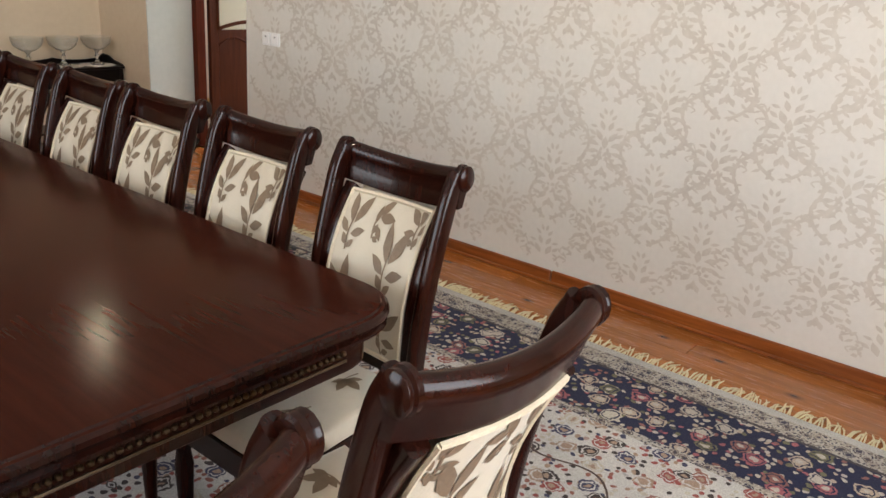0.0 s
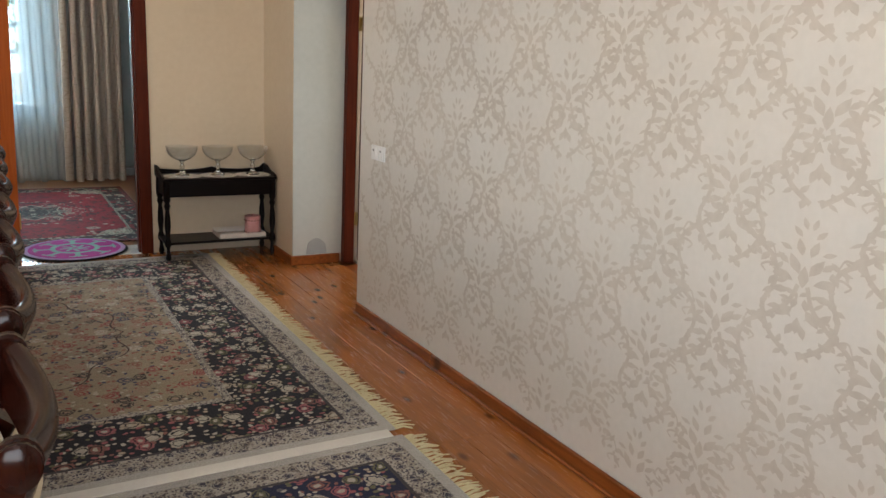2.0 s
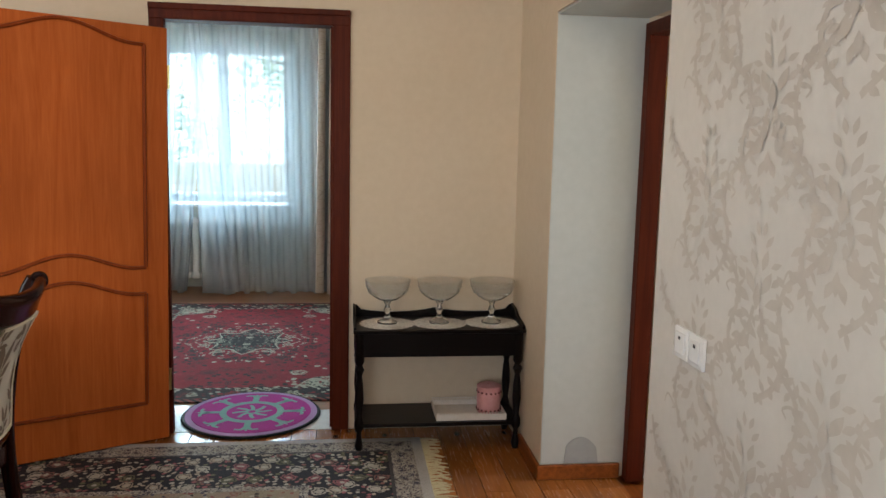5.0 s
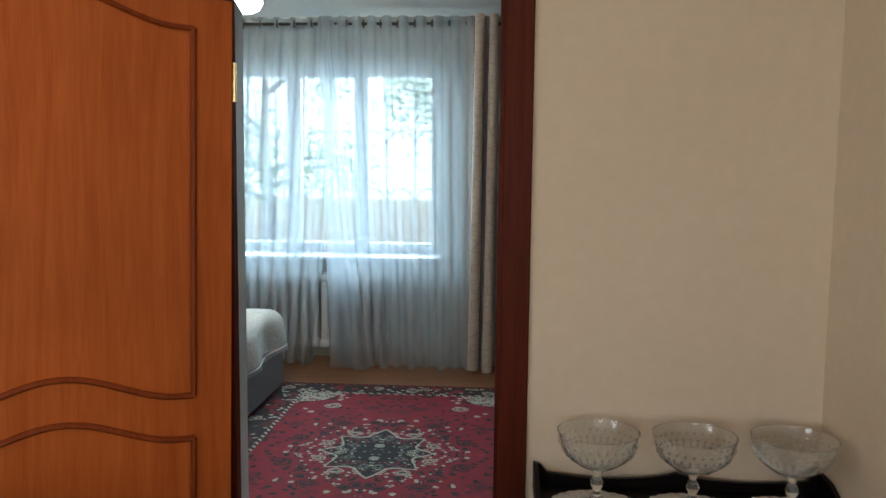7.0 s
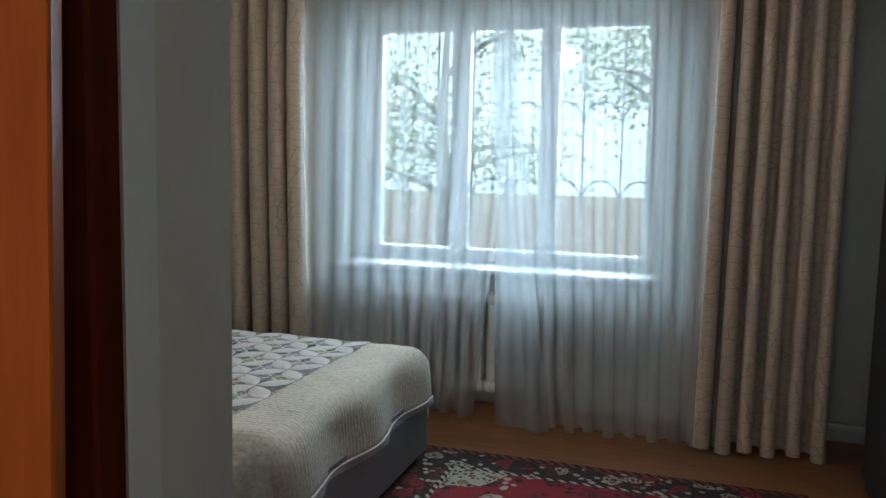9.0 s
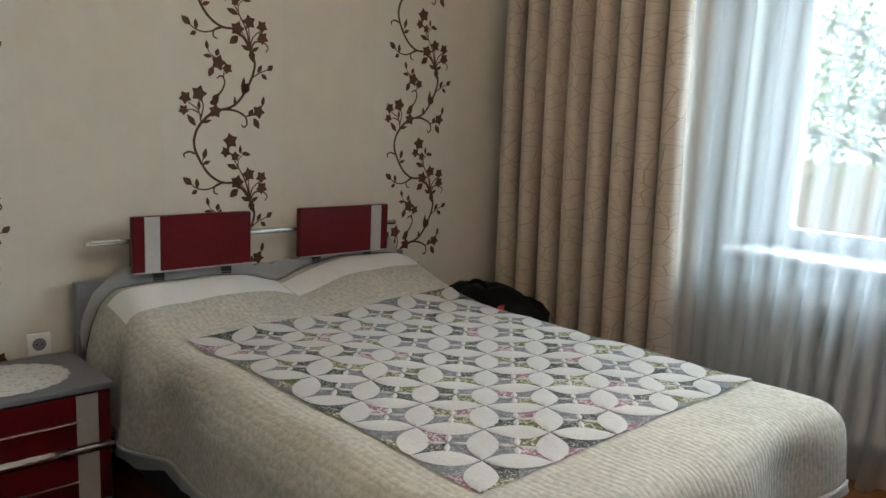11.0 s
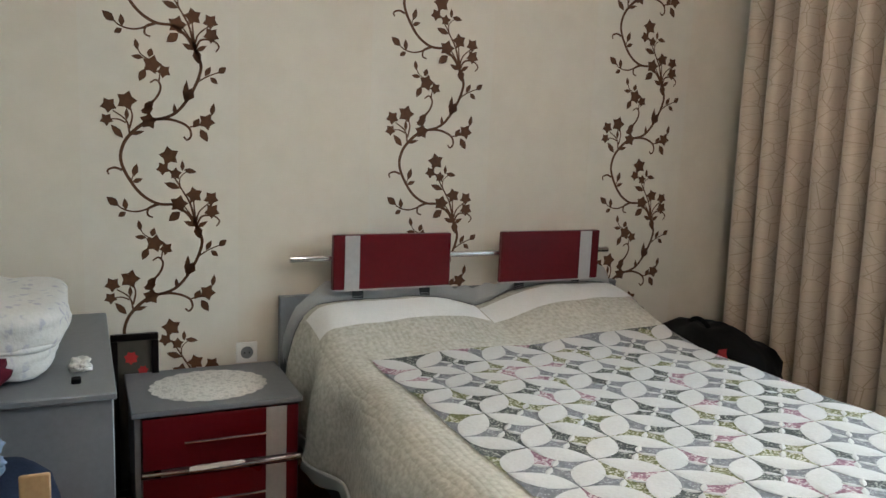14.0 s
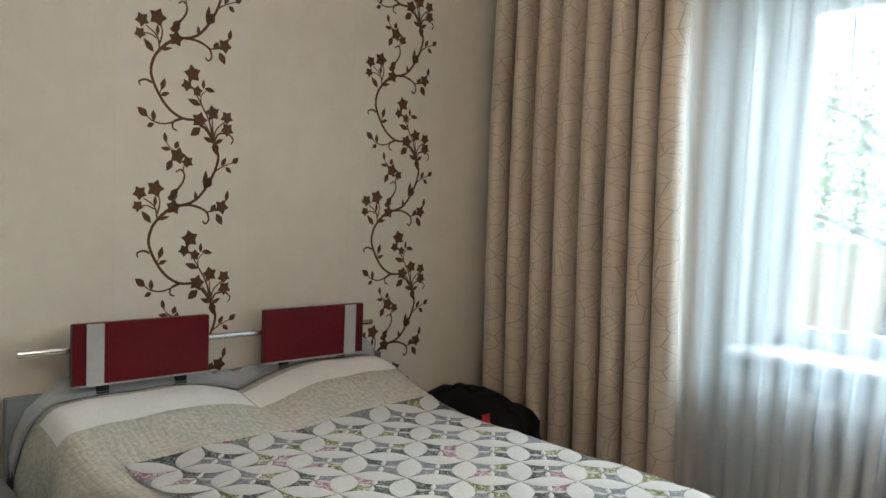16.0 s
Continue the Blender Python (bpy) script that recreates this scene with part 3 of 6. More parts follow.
WX0, WX1, WZ0, WZ1 = -3.38, -1.42, 0.82, 2.41
bm = bmesh.new()
holed_wall_y(bm, -5.2, 0.7, 4.1, 4.55, H2, WX0, WX1, WZ0, WZ1)
setting("wall_window", bm, PALE, "pale wall with the bedroom window", "wall")
bm = bmesh.new()
box(bm, -5.2, -4.675, 0.33, 4.1, 0, H2)
wall_head = setting("wall_headboard", bm, BEDWALL, "cream wallpapered wall with brown vine prints", "wall")
setting("wall_bedroom_east", boxed(0.2, 0.7, 0.33, 4.1, 0, H2), BEDWALL, "cream bedroom wall", "wall")
bm = bmesh.new()
holed_wall_y(bm, -5.7, 0.0, -8.5, -8.0, H1, -3.9, -1.3, 0.85, 2.35)
setting("wall_dining_end", bm, BEIGE, "beige wall with a wide window opening", "wall")
bm = bmesh.new()
holed_wall_x(bm, -5.7, -5.2, -8.0, 0.0, H1, -5.3, -2.7, 0.85, 2.35)
setting("wall_dining_side", bm, BEIGE, "beige wall with a wide window opening", "wall")
setting("ceiling_dining", boxed(-5.7, 0.5, -8.5, 0.12, H1, H1 + 0.2), CEIL, "white painted ceiling", "ceiling")
setting("ceiling_bedroom", boxed(-5.2, 0.7, 0.12, 4.55, H2, H2 + 0.2), CEIL, "white painted ceiling", "ceiling")
# Hall behind the niche door.
bm = bmesh.new()
box(bm, 0.5, 2.9, -0.3, -0.1, 0, H1)
box(bm, 0.5, 2.9, -2.6, -2.4, 0, H1)
holed_wall_x(bm, 2.7, 2.9, -2.4, -0.3, H1, -2.1, -0.6, 0.8, 2.3)
setting("wall_hall", bm, BEIGE, "beige hall walls behind the niche door", "wall")
setting("ceiling_hall", boxed(0.5, 2.9, -2.6, -0.1, H1, H1 + 0.2), CEIL, "white painted ceiling", "ceiling")
setting("floor_hall", boxed(0.5, 2.9, -2.6, -0.1, -0.1, 0), LINO, "pale hall floor", "floor")
# Subfloors, with boards on the one that shows.
setting("floor_dining_base", boxed(-5.7, 0.5, -8.5, 0.0, -0.12, -0.02), PINE_TRIM, "pine floor under the boards", "floor")
setting("floor_bedroom", boxed(-5.2, 0.7, 0.3, 4.55, -0.12, 0.0), BEDFLOOR, "brown varnished bedroom floor", "floor")
setting("threshold", boxed(-1.9, -0.7, 0.0, 0.3, -0.12, 0.002), LINO, "pale linoleum threshold in the doorway", "floor")
setting("ground", boxed(-300, 300, -300, 300, -0.6, -0.4), GRASS, "dry grassy ground outside", "ground")

# A thin grey patch with a curved top at the foot of the reveal.
bm = bmesh.new()
n = 16
front = [(0.11 + 0.16 * i / n, 0.075 + 0.12 * math.sin(math.pi * min(1, 0.12 + 0.8 * i / n)) ** 0.6) for i in range(n + 1)]
rim = [(0.11, 0.074)] + front[1:-1] + [(0.27, 0.074)]
a_, b_ = [bm.verts.new((x, -0.6935, z)) for x, z in rim], [bm.verts.new((x, -0.6895, z)) for x, z in rim]
bm.faces.new(a_)
for k in range(len(rim) - 1):
    bm.faces.new((a_[k], a_[k + 1], b_[k + 1], b_[k]))
setting("reveal_patch", bm, mottled("patch_grey", (0.30, 0.31, 0.31), (0.37, 0.38, 0.37), 0.85, 25), "grey patch with a curved top at the foot of the reveal", "wall")

# ---- niche door, half open into the hall ----
bm = bmesh.new()
box(bm, 0.385, 0.465, -0.752, -0.692, 0, 1.98, 0.004)
box(bm, 0.385, 0.465, -1.868, -1.808, 0, 1.98, 0.004)
box(bm, 0.385, 0.465, -1.868, -0.692, 1.96, 2.016, 0.004)
frame_niche = tagged(link_mesh("door_frame", bm, FRAMEWOOD), "dark brown wooden door frame set in the niche", "door frame", "", "structure")


def panel_curve(y0, y1, z, amp, n=18):
    """A cyma: high at one end, dipping to the other."""
    return [(y0 + (y1 - y0) * i / n, z + amp * math.cos(2 * math.pi * i / n) * 0.5) for i in range(n + 1)]


niche_door = thing("door_1", "brown veneered door with frosted glass standing open", "door")
niche_door["kind"] = "structure"
niche_door.matrix_basis = pose(0.502, -0.722, 0, 0, 0, 2)
bm = bmesh.new()
box(bm, 0, 0.08, -0.04, 0, 0.01, 1.98, 0.003)
box(bm, 0.68, 0.82, -0.04, 0, 0.01, 1.98, 0.003)
box(bm, 0.08, 0.68, -0.04, 0, 0.01, 0.92)
box(bm, 0.08, 0.68, -0.04, 0, 1.86, 1.98)
part("leaf", bm, HALLDOOR, niche_door)
part("glass_pane", boxed(0.08, 0.68, -0.026, -0.016, 0.92, 1.86), FROST, niche_door, "frosted glass pane")
bm = bmesh.new()
box(bm, 0.08, 0.68, -0.036, -0.028, 1.38, 1.40)
box(bm, 0.08, 0.68, -0.036, -0.028, 1.62, 1.64)
box(bm, 0.39, 0.41, -0.036, -0.028, 0.94, 1.84)
part("glazing_bar", bm, EBONY, niche_door)
bm = bmesh.new()
tube(bm, [(0.08 + 0.60 * i / 16, -0.042, 0.80 + 0.06 * math.sin(2 * math.pi * i / 16)) for i in range(17)], 0.008, 6)
tube(bm, [(0.08 + 0.60 * i / 16, -0.038, 0.93 + 0.05 * abs(math.sin(math.pi * i / 16))) for i in range(17)], 0.016, 6)
tube(bm, [(0.078, -0.042, 0.92), (0.078, -0.042, 1.87)], 0.009, 6)
part("moulding", bm, HALLDOOR, niche_door)
for z in (0.28, 1.70):
    bm = bmesh.new()
    box(bm, -0.085, -0.003, 0.006, 0.010, z, z + 0.1)
    tube(bm, [(0, 0.004, z), (0, 0.004, z + 0.1)], 0.006, 8)
    for k in range(4):
        tube(bm, [(-0.02, 0.004, z + 0.014 + 0.024 * k), (-0.02, 0.001, z + 0.014 + 0.024 * k)], 0.004, 6)
    part("hinge", bm, BRASS, niche_door, "brass butt hinge")

# ---- bedroom door, folded back against the wall ----
bm = bmesh.new()
box(bm, DOOR_L - 0.07, DOOR_L, -0.012, 0.03, 0, DOOR_H + 0.055, 0.004)
box(bm, DOOR_R, DOOR_R + 0.085, -0.014, 0.112, 0, DOOR_H + 0.055, 0.004)
box(bm, DOOR_L - 0.07, DOOR_R + 0.085, -0.016, 0.112, DOOR_H, DOOR_H + 0.075, 0.004)
box(bm, DOOR_L - 0.07, DOOR_R + 0.085, -0.024, -0.012, DOOR_H + 0.045, DOOR_H + 0.075, 0.004)
box(bm, DOOR_R - 0.012, DOOR_R, 0.03, 0.11, 0, DOOR_H)
tagged(link_mesh("door_frame", bm, FRAMEWOOD), "red-brown wooden frame of the bedroom doorway", "door frame", "", "structure")

bed_door = thing("door_2", "orange-brown veneered door with wavy panel mouldings, open", "door")
bed_door["kind"] = "structure"
bed_door.matrix_basis = pose(DOOR_L - 0.022, -0.055, 0, 0, 0, 180 + 30) @ pose(0, 0, 0, 0, -1.0, 0)
# Local: x along the leaf from the hinge, +y towards the room.
part("leaf", boxed(0, 0.90, 0, 0.04, 0.012, 2.0, bevel=0.003), DOORWOOD, bed_door)


def wavy(bm, x0, x1, z, flip, r=0.009, y=0.042):
    pts = []
    for i in range(25):
        t = i / 24
        u = abs(t - 0.5) * 2
        pts.append((x0 + (x1 - x0) * t, y, z + flip * 0.075 * (0.5 + 0.5 * math.cos(math.pi * min(1, u * 1.12)))))
    tube(bm, pts, r, 6)
    return pts


bm = bmesh.new()
x0, x1 = 0.108, 0.80
for zlo, zhi in ((0.205, 0.748), (0.874, 1.913)):
    wavy(bm, x0, x1, zhi, 1)
    if zlo > 0.5:
        wavy(bm, x0, x1, zlo, 1)
    else:
        tube(bm, [(x0, 0.042, zlo), (x1, 0.042, zlo)], 0.009, 6)
    for x in (x0, x1):
        tube(bm, [(x, 0.042, zlo), (x, 0.042, zhi)], 0.009, 6)
part("panel_moulding", bm, DOORMOULD, bed_door, "darker carved panel moulding")
for z in (0.25, 1.72):
    bm = bmesh.new()
    tube(bm, [(-0.008, 0.03, z), (-0.008, 0.03, z + 0.11)], 0.007, 8)
    box(bm, -0.006, 0.0, 0.0, 0.03, z, z + 0.11)
    part("hinge", bm, BRASS, bed_door, "brass hinge")

# ---- skirting ----
bm = bmesh.new()
box(bm, -0.018, 0, -8.0, -4.36, 0, 0.07, 0.006)
box(bm, -0.018, 0, -4.355, -2.85, 0, 0.068, 0.006)
box(bm, -0.018, 0, -2.845, -1.9, 0, 0.07, 0.006)
box(bm, -0.034, -0.016, -8.0, -1.9, 0, 0.016, 0.005)
setting("baseboard", bm, PINE_TRIM, "varnished pine skirting board with visible joints", "baseboard")
bm = bmesh.new()
box(bm, -0.014, 0.004, -0.70, -0.3, 0, 0.07, 0.005)
box(bm, -0.014, 0.37, -0.706, -0.69, 0, 0.07, 0.005)
setting("baseboard", bm, PINE_TRIM, "varnished pine skirting at the niche", "baseboard")
# ---- damask print on the wallpapered wall ----
bm = bmesh.new()
PW, PH = 0.53, 0.42
rnd = random.Random(4)


def damask(bm, cu, cv):
    """One ogee motif: a leafy frame, a crown of leaves and a hanging bouquet."""
    depth = [0]

    def pl(u, v):
        return Vector((-0.0008 - 0.00003 * depth[0], min(u, -1.885), min(max(v, 0.075), H1 - 0.01)))

    def leaf(u, v, ang, le, wi):
        depth[0] += 1
        if u < -1.93 and 0.12 < v < H1 - 0.08:
            flat(bm, [(a, cv + 0.72 * (b - cv)) for a, b in leaf_shape(u, v, ang, le * 0.95, wi * 0.85)], pl)

    def stem(pts, w, taper):
        depth[0] += 1
        if all(0.08 < b < H1 - 0.02 for _, b in pts):
            stripe(bm, [(a, cv + 0.72 * (b - cv)) for a, b in pts], w, pl, taper)

    for s in (-1, 1):
        line = [(cu + s * 0.015, cv - 0.29), (cu + s * 0.085, cv - 0.22), (cu + s * 0.115, cv - 0.12), (cu + s * 0.085, cv - 0.02), (cu + s * 0.10, cv + 0.07), (cu + s * 0.165, cv + 0.13), (cu + s * 0.225, cv + 0.20), (cu + s * 0.25, cv + 0.28)]
        stem(line, 0.015, 0.9)
        fine = smooth_line([(a, b, 0) for a, b in line], 4)
        for i, q in enumerate(fine[1:-1]):
            ang = rnd.uniform(-0.5, 0.5) + (math.pi / 2 if i % 2 else -math.pi / 2) + s * 0.6
            leaf(q.x, q.y, ang, rnd.uniform(0.022, 0.055), rnd.uniform(0.014, 0.03))
            if i % 3 == 0:
                leaf(q.x, q.y, ang + 2.4, rnd.uniform(0.02, 0.04), rnd.uniform(0.014, 0.026))
        for du, dv, an, le, wi in ((0.015, 0.03, 62, 0.085, 0.04), (0.03, 0.0, 25, 0.08, 0.04), (0.035, -0.04, -12, 0.07, 0.034), (0.012, 0.10, 70, 0.07, 0.032), (0.02, -0.10, -50, 0.075, 0.042), (0.01, -0.16, -70, 0.06, 0.032), (0.05, 0.06, 40, 0.055, 0.028), (0.055, -0.11, -20, 0.05, 0.028), (0.02, 0.17, 55, 0.05, 0.024), (0.045, 0.115, 20, 0.046, 0.024), (0.008, 0.20, 75, 0.05, 0.022), (0.012, -0.06, -75, 0.05, 0.026)):
            an = radians(an + rnd.uniform(-6, 6))
            leaf(cu + s * du, cv + dv, an if s > 0 else math.pi - an, le, wi)
        stem([(cu + s * 0.07, cv), (cu + s * 0.10, cv + 0.045), (cu + s * 0.135, cv + 0.03), (cu + s * 0.12, cv + 0.008)], 0.009, 0.6)
        stem([(cu + s * 0.10, cv - 0.2), (cu + s * 0.15, cv - 0.17), (cu + s * 0.17, cv - 0.21)], 0.009, 0.5)
    leaf(cu, cv - 0.02, math.pi / 2, 0.09, 0.04)
    leaf(cu, cv - 0.20, math.pi / 2, 0.07, 0.034)


for i in range(24):
    for j in range(8):
        damask(bm, -2.17 - i * PW / 2, 0.12 + j * PH + (PH / 2 if i % 2 else 0))
ob = part("wallpaper_print", bm, PAPERPRINT, bpy.data.objects["wall_wallpapered"], "beige damask ornament", None)
ob["kind"] = "stuff"

# ---- dining room things ----


def dining_chair():
    """Faces +y; origin on the floor under the seat's middle."""
    chair = thing("dining_chair", "mahogany dining chair with cream leaf-pattern upholstered back and seat", "chair", "chairs round the table")
    for s in (-1, 1):
        bm = bmesh.new()
        post = smooth_line([(s * 0.185, -0.30, 0), (s * 0.19, -0.245, 0.22), (s * 0.195, -0.225, 0.45), (s * 0.20, -0.245, 0.66), (s * 0.203, -0.30, 0.85), (s * 0.203, -0.335, 0.915)], 5)
        sweep(bm, post, rounded(0.036, 0.05, 0.013))
        part("back_post", bm, MAHOGANY, chair)
    # Top rail: a rolled scroll, bowed backwards, with round ears.
    bm = bmesh.new()
    n = 14
    rail = []
    for i in range(n + 1):
        x = -0.222 + 0.444 * i / n
        b = 0.035 * (1 - (x / 0.222) ** 2)
        rail.append(Vector((x, -0.345 - b, 0.912 - 0.018 * (1 - (x / 0.222) ** 2))))
    prof = [(0.025 * math.cos(radians(a)) * 0.8 - 0.003, 0.021 * math.sin(radians(a))) for a in range(-40, 221, 26)]
    prof += [(-0.006, -0.035), (0.004, -0.060), (0.022, -0.062), (0.019, -0.035)]
    rings = [[bm.verts.new((p.x, p.y + a, p.z + b)) for a, b in prof] for p in rail]
    m = len(prof)
    for r0, r1 in zip(rings, rings[1:]):
        for k in range(m):
            bm.faces.new((r0[k], r0[(k + 1) % m], r1[(k + 1) % m], r1[k]))
    bm.faces.new(rings[0])
    bm.faces.new(rings[-1])
    part("top_rail", bm, MAHOGANY, chair, "", 50)
    for s in (-1, 1):
        bm = bmesh.new()
        turn = pose(s * 0.212, -0.348, 0.91, 0, 90 * s, 0)
        lathe(bm, [(0.024, -0.014), (0.028, -0.01), (0.028, 0.0), (0.0245, 0.004), (0.027, 0.008), (0.0265, 0.014), (0.021, 0.019), (0.004, 0.021)], 16, turn)
        part("ear", bm, MAHOGANY, chair)
    # Upholstered back: z 0.49..0.83, following the posts.

    def back(u, v, out=0.0):
        z = 0.505 + v
        y = -0.232 - 0.02 * (v / 0.33) - 0.085 * (max(v - 0.1, 0) / 0.23) ** 2
        bow = 0.018 * (1 - (u / 0.17) ** 2)
        puff = 0.014 * (1 - min(1.0, abs(u / 0.152)) ** 4) * (1 - ((v - 0.165) / 0.168) ** 4)
        return Vector((u, y - bow + out * (0.018 + puff), z))

    bm = bmesh.new()
    nu, nv = 10, 12
    PW2 = 0.15
    for side in (1, -1):
        g = [[bm.verts.new(back(-PW2 + 2 * PW2 * i / nu, 0.33 * j / nv, side)) for j in range(nv + 1)] for i in range(nu + 1)]
        for i in range(nu):
            for j in range(nv):
                bm.faces.new((g[i][j], g[i + 1][j], g[i + 1][j + 1], g[i][j + 1]))
    bmesh.ops.remove_doubles(bm, verts=bm.verts, dist=0.0004)
    back_pad = part("back_pad", bm, UPHOLSTERY, chair, "cream woven fabric with brown leaves")
    for side in (1, -1):
        pl = lambda u, v: back(u, v, side * 1.07)
        for cu, cv, rot, sc in ((-0.06, 0.21, 0.15, 1.25), (0.085, 0.12, -0.4, 1.2), (-0.075, 0.07, 0.5, 1.05), (0.10, 0.265, 0.1, 1.0), (-0.125, 0.295, -0.5, 0.8), (0.02, 0.045, 0.0, 0.8), (0.02, 0.29, 1.2, 0.8)):
            bm = bmesh.new()
            stem = [(cu, cv - 0.055 * sc), (cu + 0.006, cv - 0.02 * sc), (cu, cv + 0.02 * sc)]
            stem = [(min(max(a, -0.142), 0.142), min(max(b, 0.006), 0.322)) for a, b in stem]
            stripe(bm, stem, 0.006, pl, 0.7)
            for an, le, wi, du, dv in ((1.15, 0.066, 0.026, 0.004, 0.0), (1.95, 0.07, 0.028, -0.004, 0.0), (0.45, 0.05, 0.02, 0.006, -0.02), (2.75, 0.048, 0.02, -0.004, -0.022), (0.75, 0.03, 0.018, 0.004, -0.045), (2.3, 0.028, 0.016, -0.002, -0.05)):
                shape = leaf_shape(cu + du * sc, cv + dv * sc, an + rot, le * sc, wi * sc)
                flat(bm, [(min(max(a, -0.142), 0.142), min(max(b, 0.006), 0.322)) for a, b in shape], pl)
            part("leaf_sprig", bm, LEAFPRINT, back_pad, "brown woven leaf sprig", None)
    bm = bmesh.new()
    loop = [(-0.147, 0.004), (0.147, 0.004), (0.147, 0.326), (-0.147, 0.326), (-0.147, 0.004)]
    for side in (1, -1):
        for (u0, v0), (u1, v1) in zip(loop, loop[1:]):
            tube(bm, [back(u0 + (u1 - u0) * k / 8, v0 + (v1 - v0) * k / 8, side * 1.15) for k in range(9)], 0.005, 5)
    part("cord_trim", bm, CORDEDGE, back_pad, "beaded cord edging")
    for s in (-1, 1):
        bm = bmesh.new()
        sweep(bm, [back(s * 0.17, 0.33 * k / 8) for k in range(9)], rounded(0.042, 0.036, 0.010))
        part("inner_stile", bm, MAHOGANY, chair)
    bm = bmesh.new()
    sweep(bm, [back(-0.19 + 0.38 * k / 8, -0.016) for k in range(9)], rounded(0.032, 0.034, 0.008), Vector((0, 1, 0)))
    part("lower_rail", bm, MAHOGANY, chair)
    bm = bmesh.new()
    prism(bm, [(-0.20, -0.235), (0.20, -0.235), (0.235, 0.225), (-0.235, 0.225)], 0.385, 0.445)
    part("seat_frame", bm, MAHOGANY, chair)
    bm = bmesh.new()
    prism(bm, [(-0.19, -0.215), (0.19, -0.215), (0.225, 0.215), (-0.225, 0.215)], 0.447, 0.485)
    bmesh.ops.bevel(bm, geom=[e for e in bm.edges if all(v.co.z > 0.46 for v in e.verts)], offset=0.03, segments=3, profile=0.5, affect="EDGES")
    seat = part("seat", bm, UPHOLSTERY, chair, "cream leaf-pattern seat")
    pl = lambda u, v: Vector((u, v, 0.4862))
    for cu, cv, rot in ((-0.1, 0.08, 0.2), (0.09, 0.02, -0.6), (-0.06, -0.11, 0.9), (0.11, -0.13, 2.2), (0.1, 0.14, 1.5)):
        bm = bmesh.new()
        stripe(bm, [(cu, cv - 0.05), (cu + 0.005, cv - 0.02), (cu, cv + 0.015)], 0.006, pl)
        for an, le, wi in ((1.1, 0.075, 0.03), (2.0, 0.08, 0.03), (0.3, 0.05, 0.022), (2.9, 0.05, 0.022)):
            flat(bm, leaf_shape(cu, cv - 0.01, an + rot, le * 0.85, wi), pl)
        part("leaf_sprig", bm, LEAFPRINT, seat, "brown woven leaf sprig", None)
    for s in (-1, 1):
        bm = bmesh.new()
        lathe(bm, [(0.014, 0), (0.02, 0.02), (0.014, 0.05), (0.018, 0.15), (0.024, 0.28), (0.018, 0.32), (0.029, 0.35), (0.029, 0.39)], 12, Matrix.Translation((s * 0.2, 0.19, 0)))
        part("front_leg", bm, MAHOGANY, chair)
    for ob in chair.children_recursive:
        for v in ob.data.vertices:
            v.co.x *= 0.93
            v.co.z += 0.2 * max(0.0, v.co.z - 0.45)
    return chair


first = dining_chair()
first.matrix_basis = pose(-2.215, -4.945, 0, 0, 0, 90)
for k, y in enumerate((-4.41, -3.90, -3.42, -2.92, -2.42, -1.92, -1.42)):
    copy_thing(first, pose(-2.215 + 0.008 * math.sin(3.1 * k) - (0.03 if k == 6 else 0.0), y, 0, 0, 0, 90 + 1.2 * math.sin(2.3 * k)))
for x, y, r in ((-2.50, -5.385, -4), (-3.08, -5.37, 2)):
    copy_thing(first, pose(x, y, 0, 0, 0, r))

# Table: rounded top with a stepped edge and a gilded apron.
table = thing("dining_table", "long polished mahogany dining table with a gilded apron", "table")
TX0, TX1, TY0, TY1 = -3.40, -2.065, -5.20, -1.12


def table_outline(inset, n=8):
    out = []
    r = 0.17 - inset
    for cx, cy, a0 in ((TX1 - 0.17, TY1 - 0.17, 0), (TX0 + 0.17, TY1 - 0.17, 90), (TX0 + 0.17, TY0 + 0.17, 180), (TX1 - 0.17, TY0 + 0.17, 270)):
        for i in range(n + 1):
            a = radians(a0 + 90 * i / n)
            out.append((cx + r * math.cos(a), cy + r * math.sin(a)))
    return out


def slab(bm, levels):
    rings = [[bm.verts.new((x, y, z)) for x, y in table_outline(i)] for i, z in levels]
    m = len(rings[0])
    for a, b in zip(rings, rings[1:]):
        for k in range(m):
            bm.faces.new((a[k], a[(k + 1) % m], b[(k + 1) % m], b[k]))
    bm.faces.new(rings[0])
    bm.faces.new(rings[-1])


bm = bmesh.new()
slab(bm, [(0.03, 0.708), (0.012, 0.71), (0.004, 0.716), (0.004, 0.722), (0.012, 0.727), (0.006, 0.733), (0.0, 0.741), (0.002, 0.75), (0.010, 0.756), (0.018, 0.7565), (0.022, 0.760), (0.03, 0.7605)])
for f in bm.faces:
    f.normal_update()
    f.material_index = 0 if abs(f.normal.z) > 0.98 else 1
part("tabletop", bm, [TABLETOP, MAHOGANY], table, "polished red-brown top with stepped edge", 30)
bm = bmesh.new()
slab(bm, [(0.06, 0.62), (0.055, 0.625), (0.055, 0.70), (0.06, 0.707)])
part("apron", bm, MAHOGANY, table)
bm = bmesh.new()
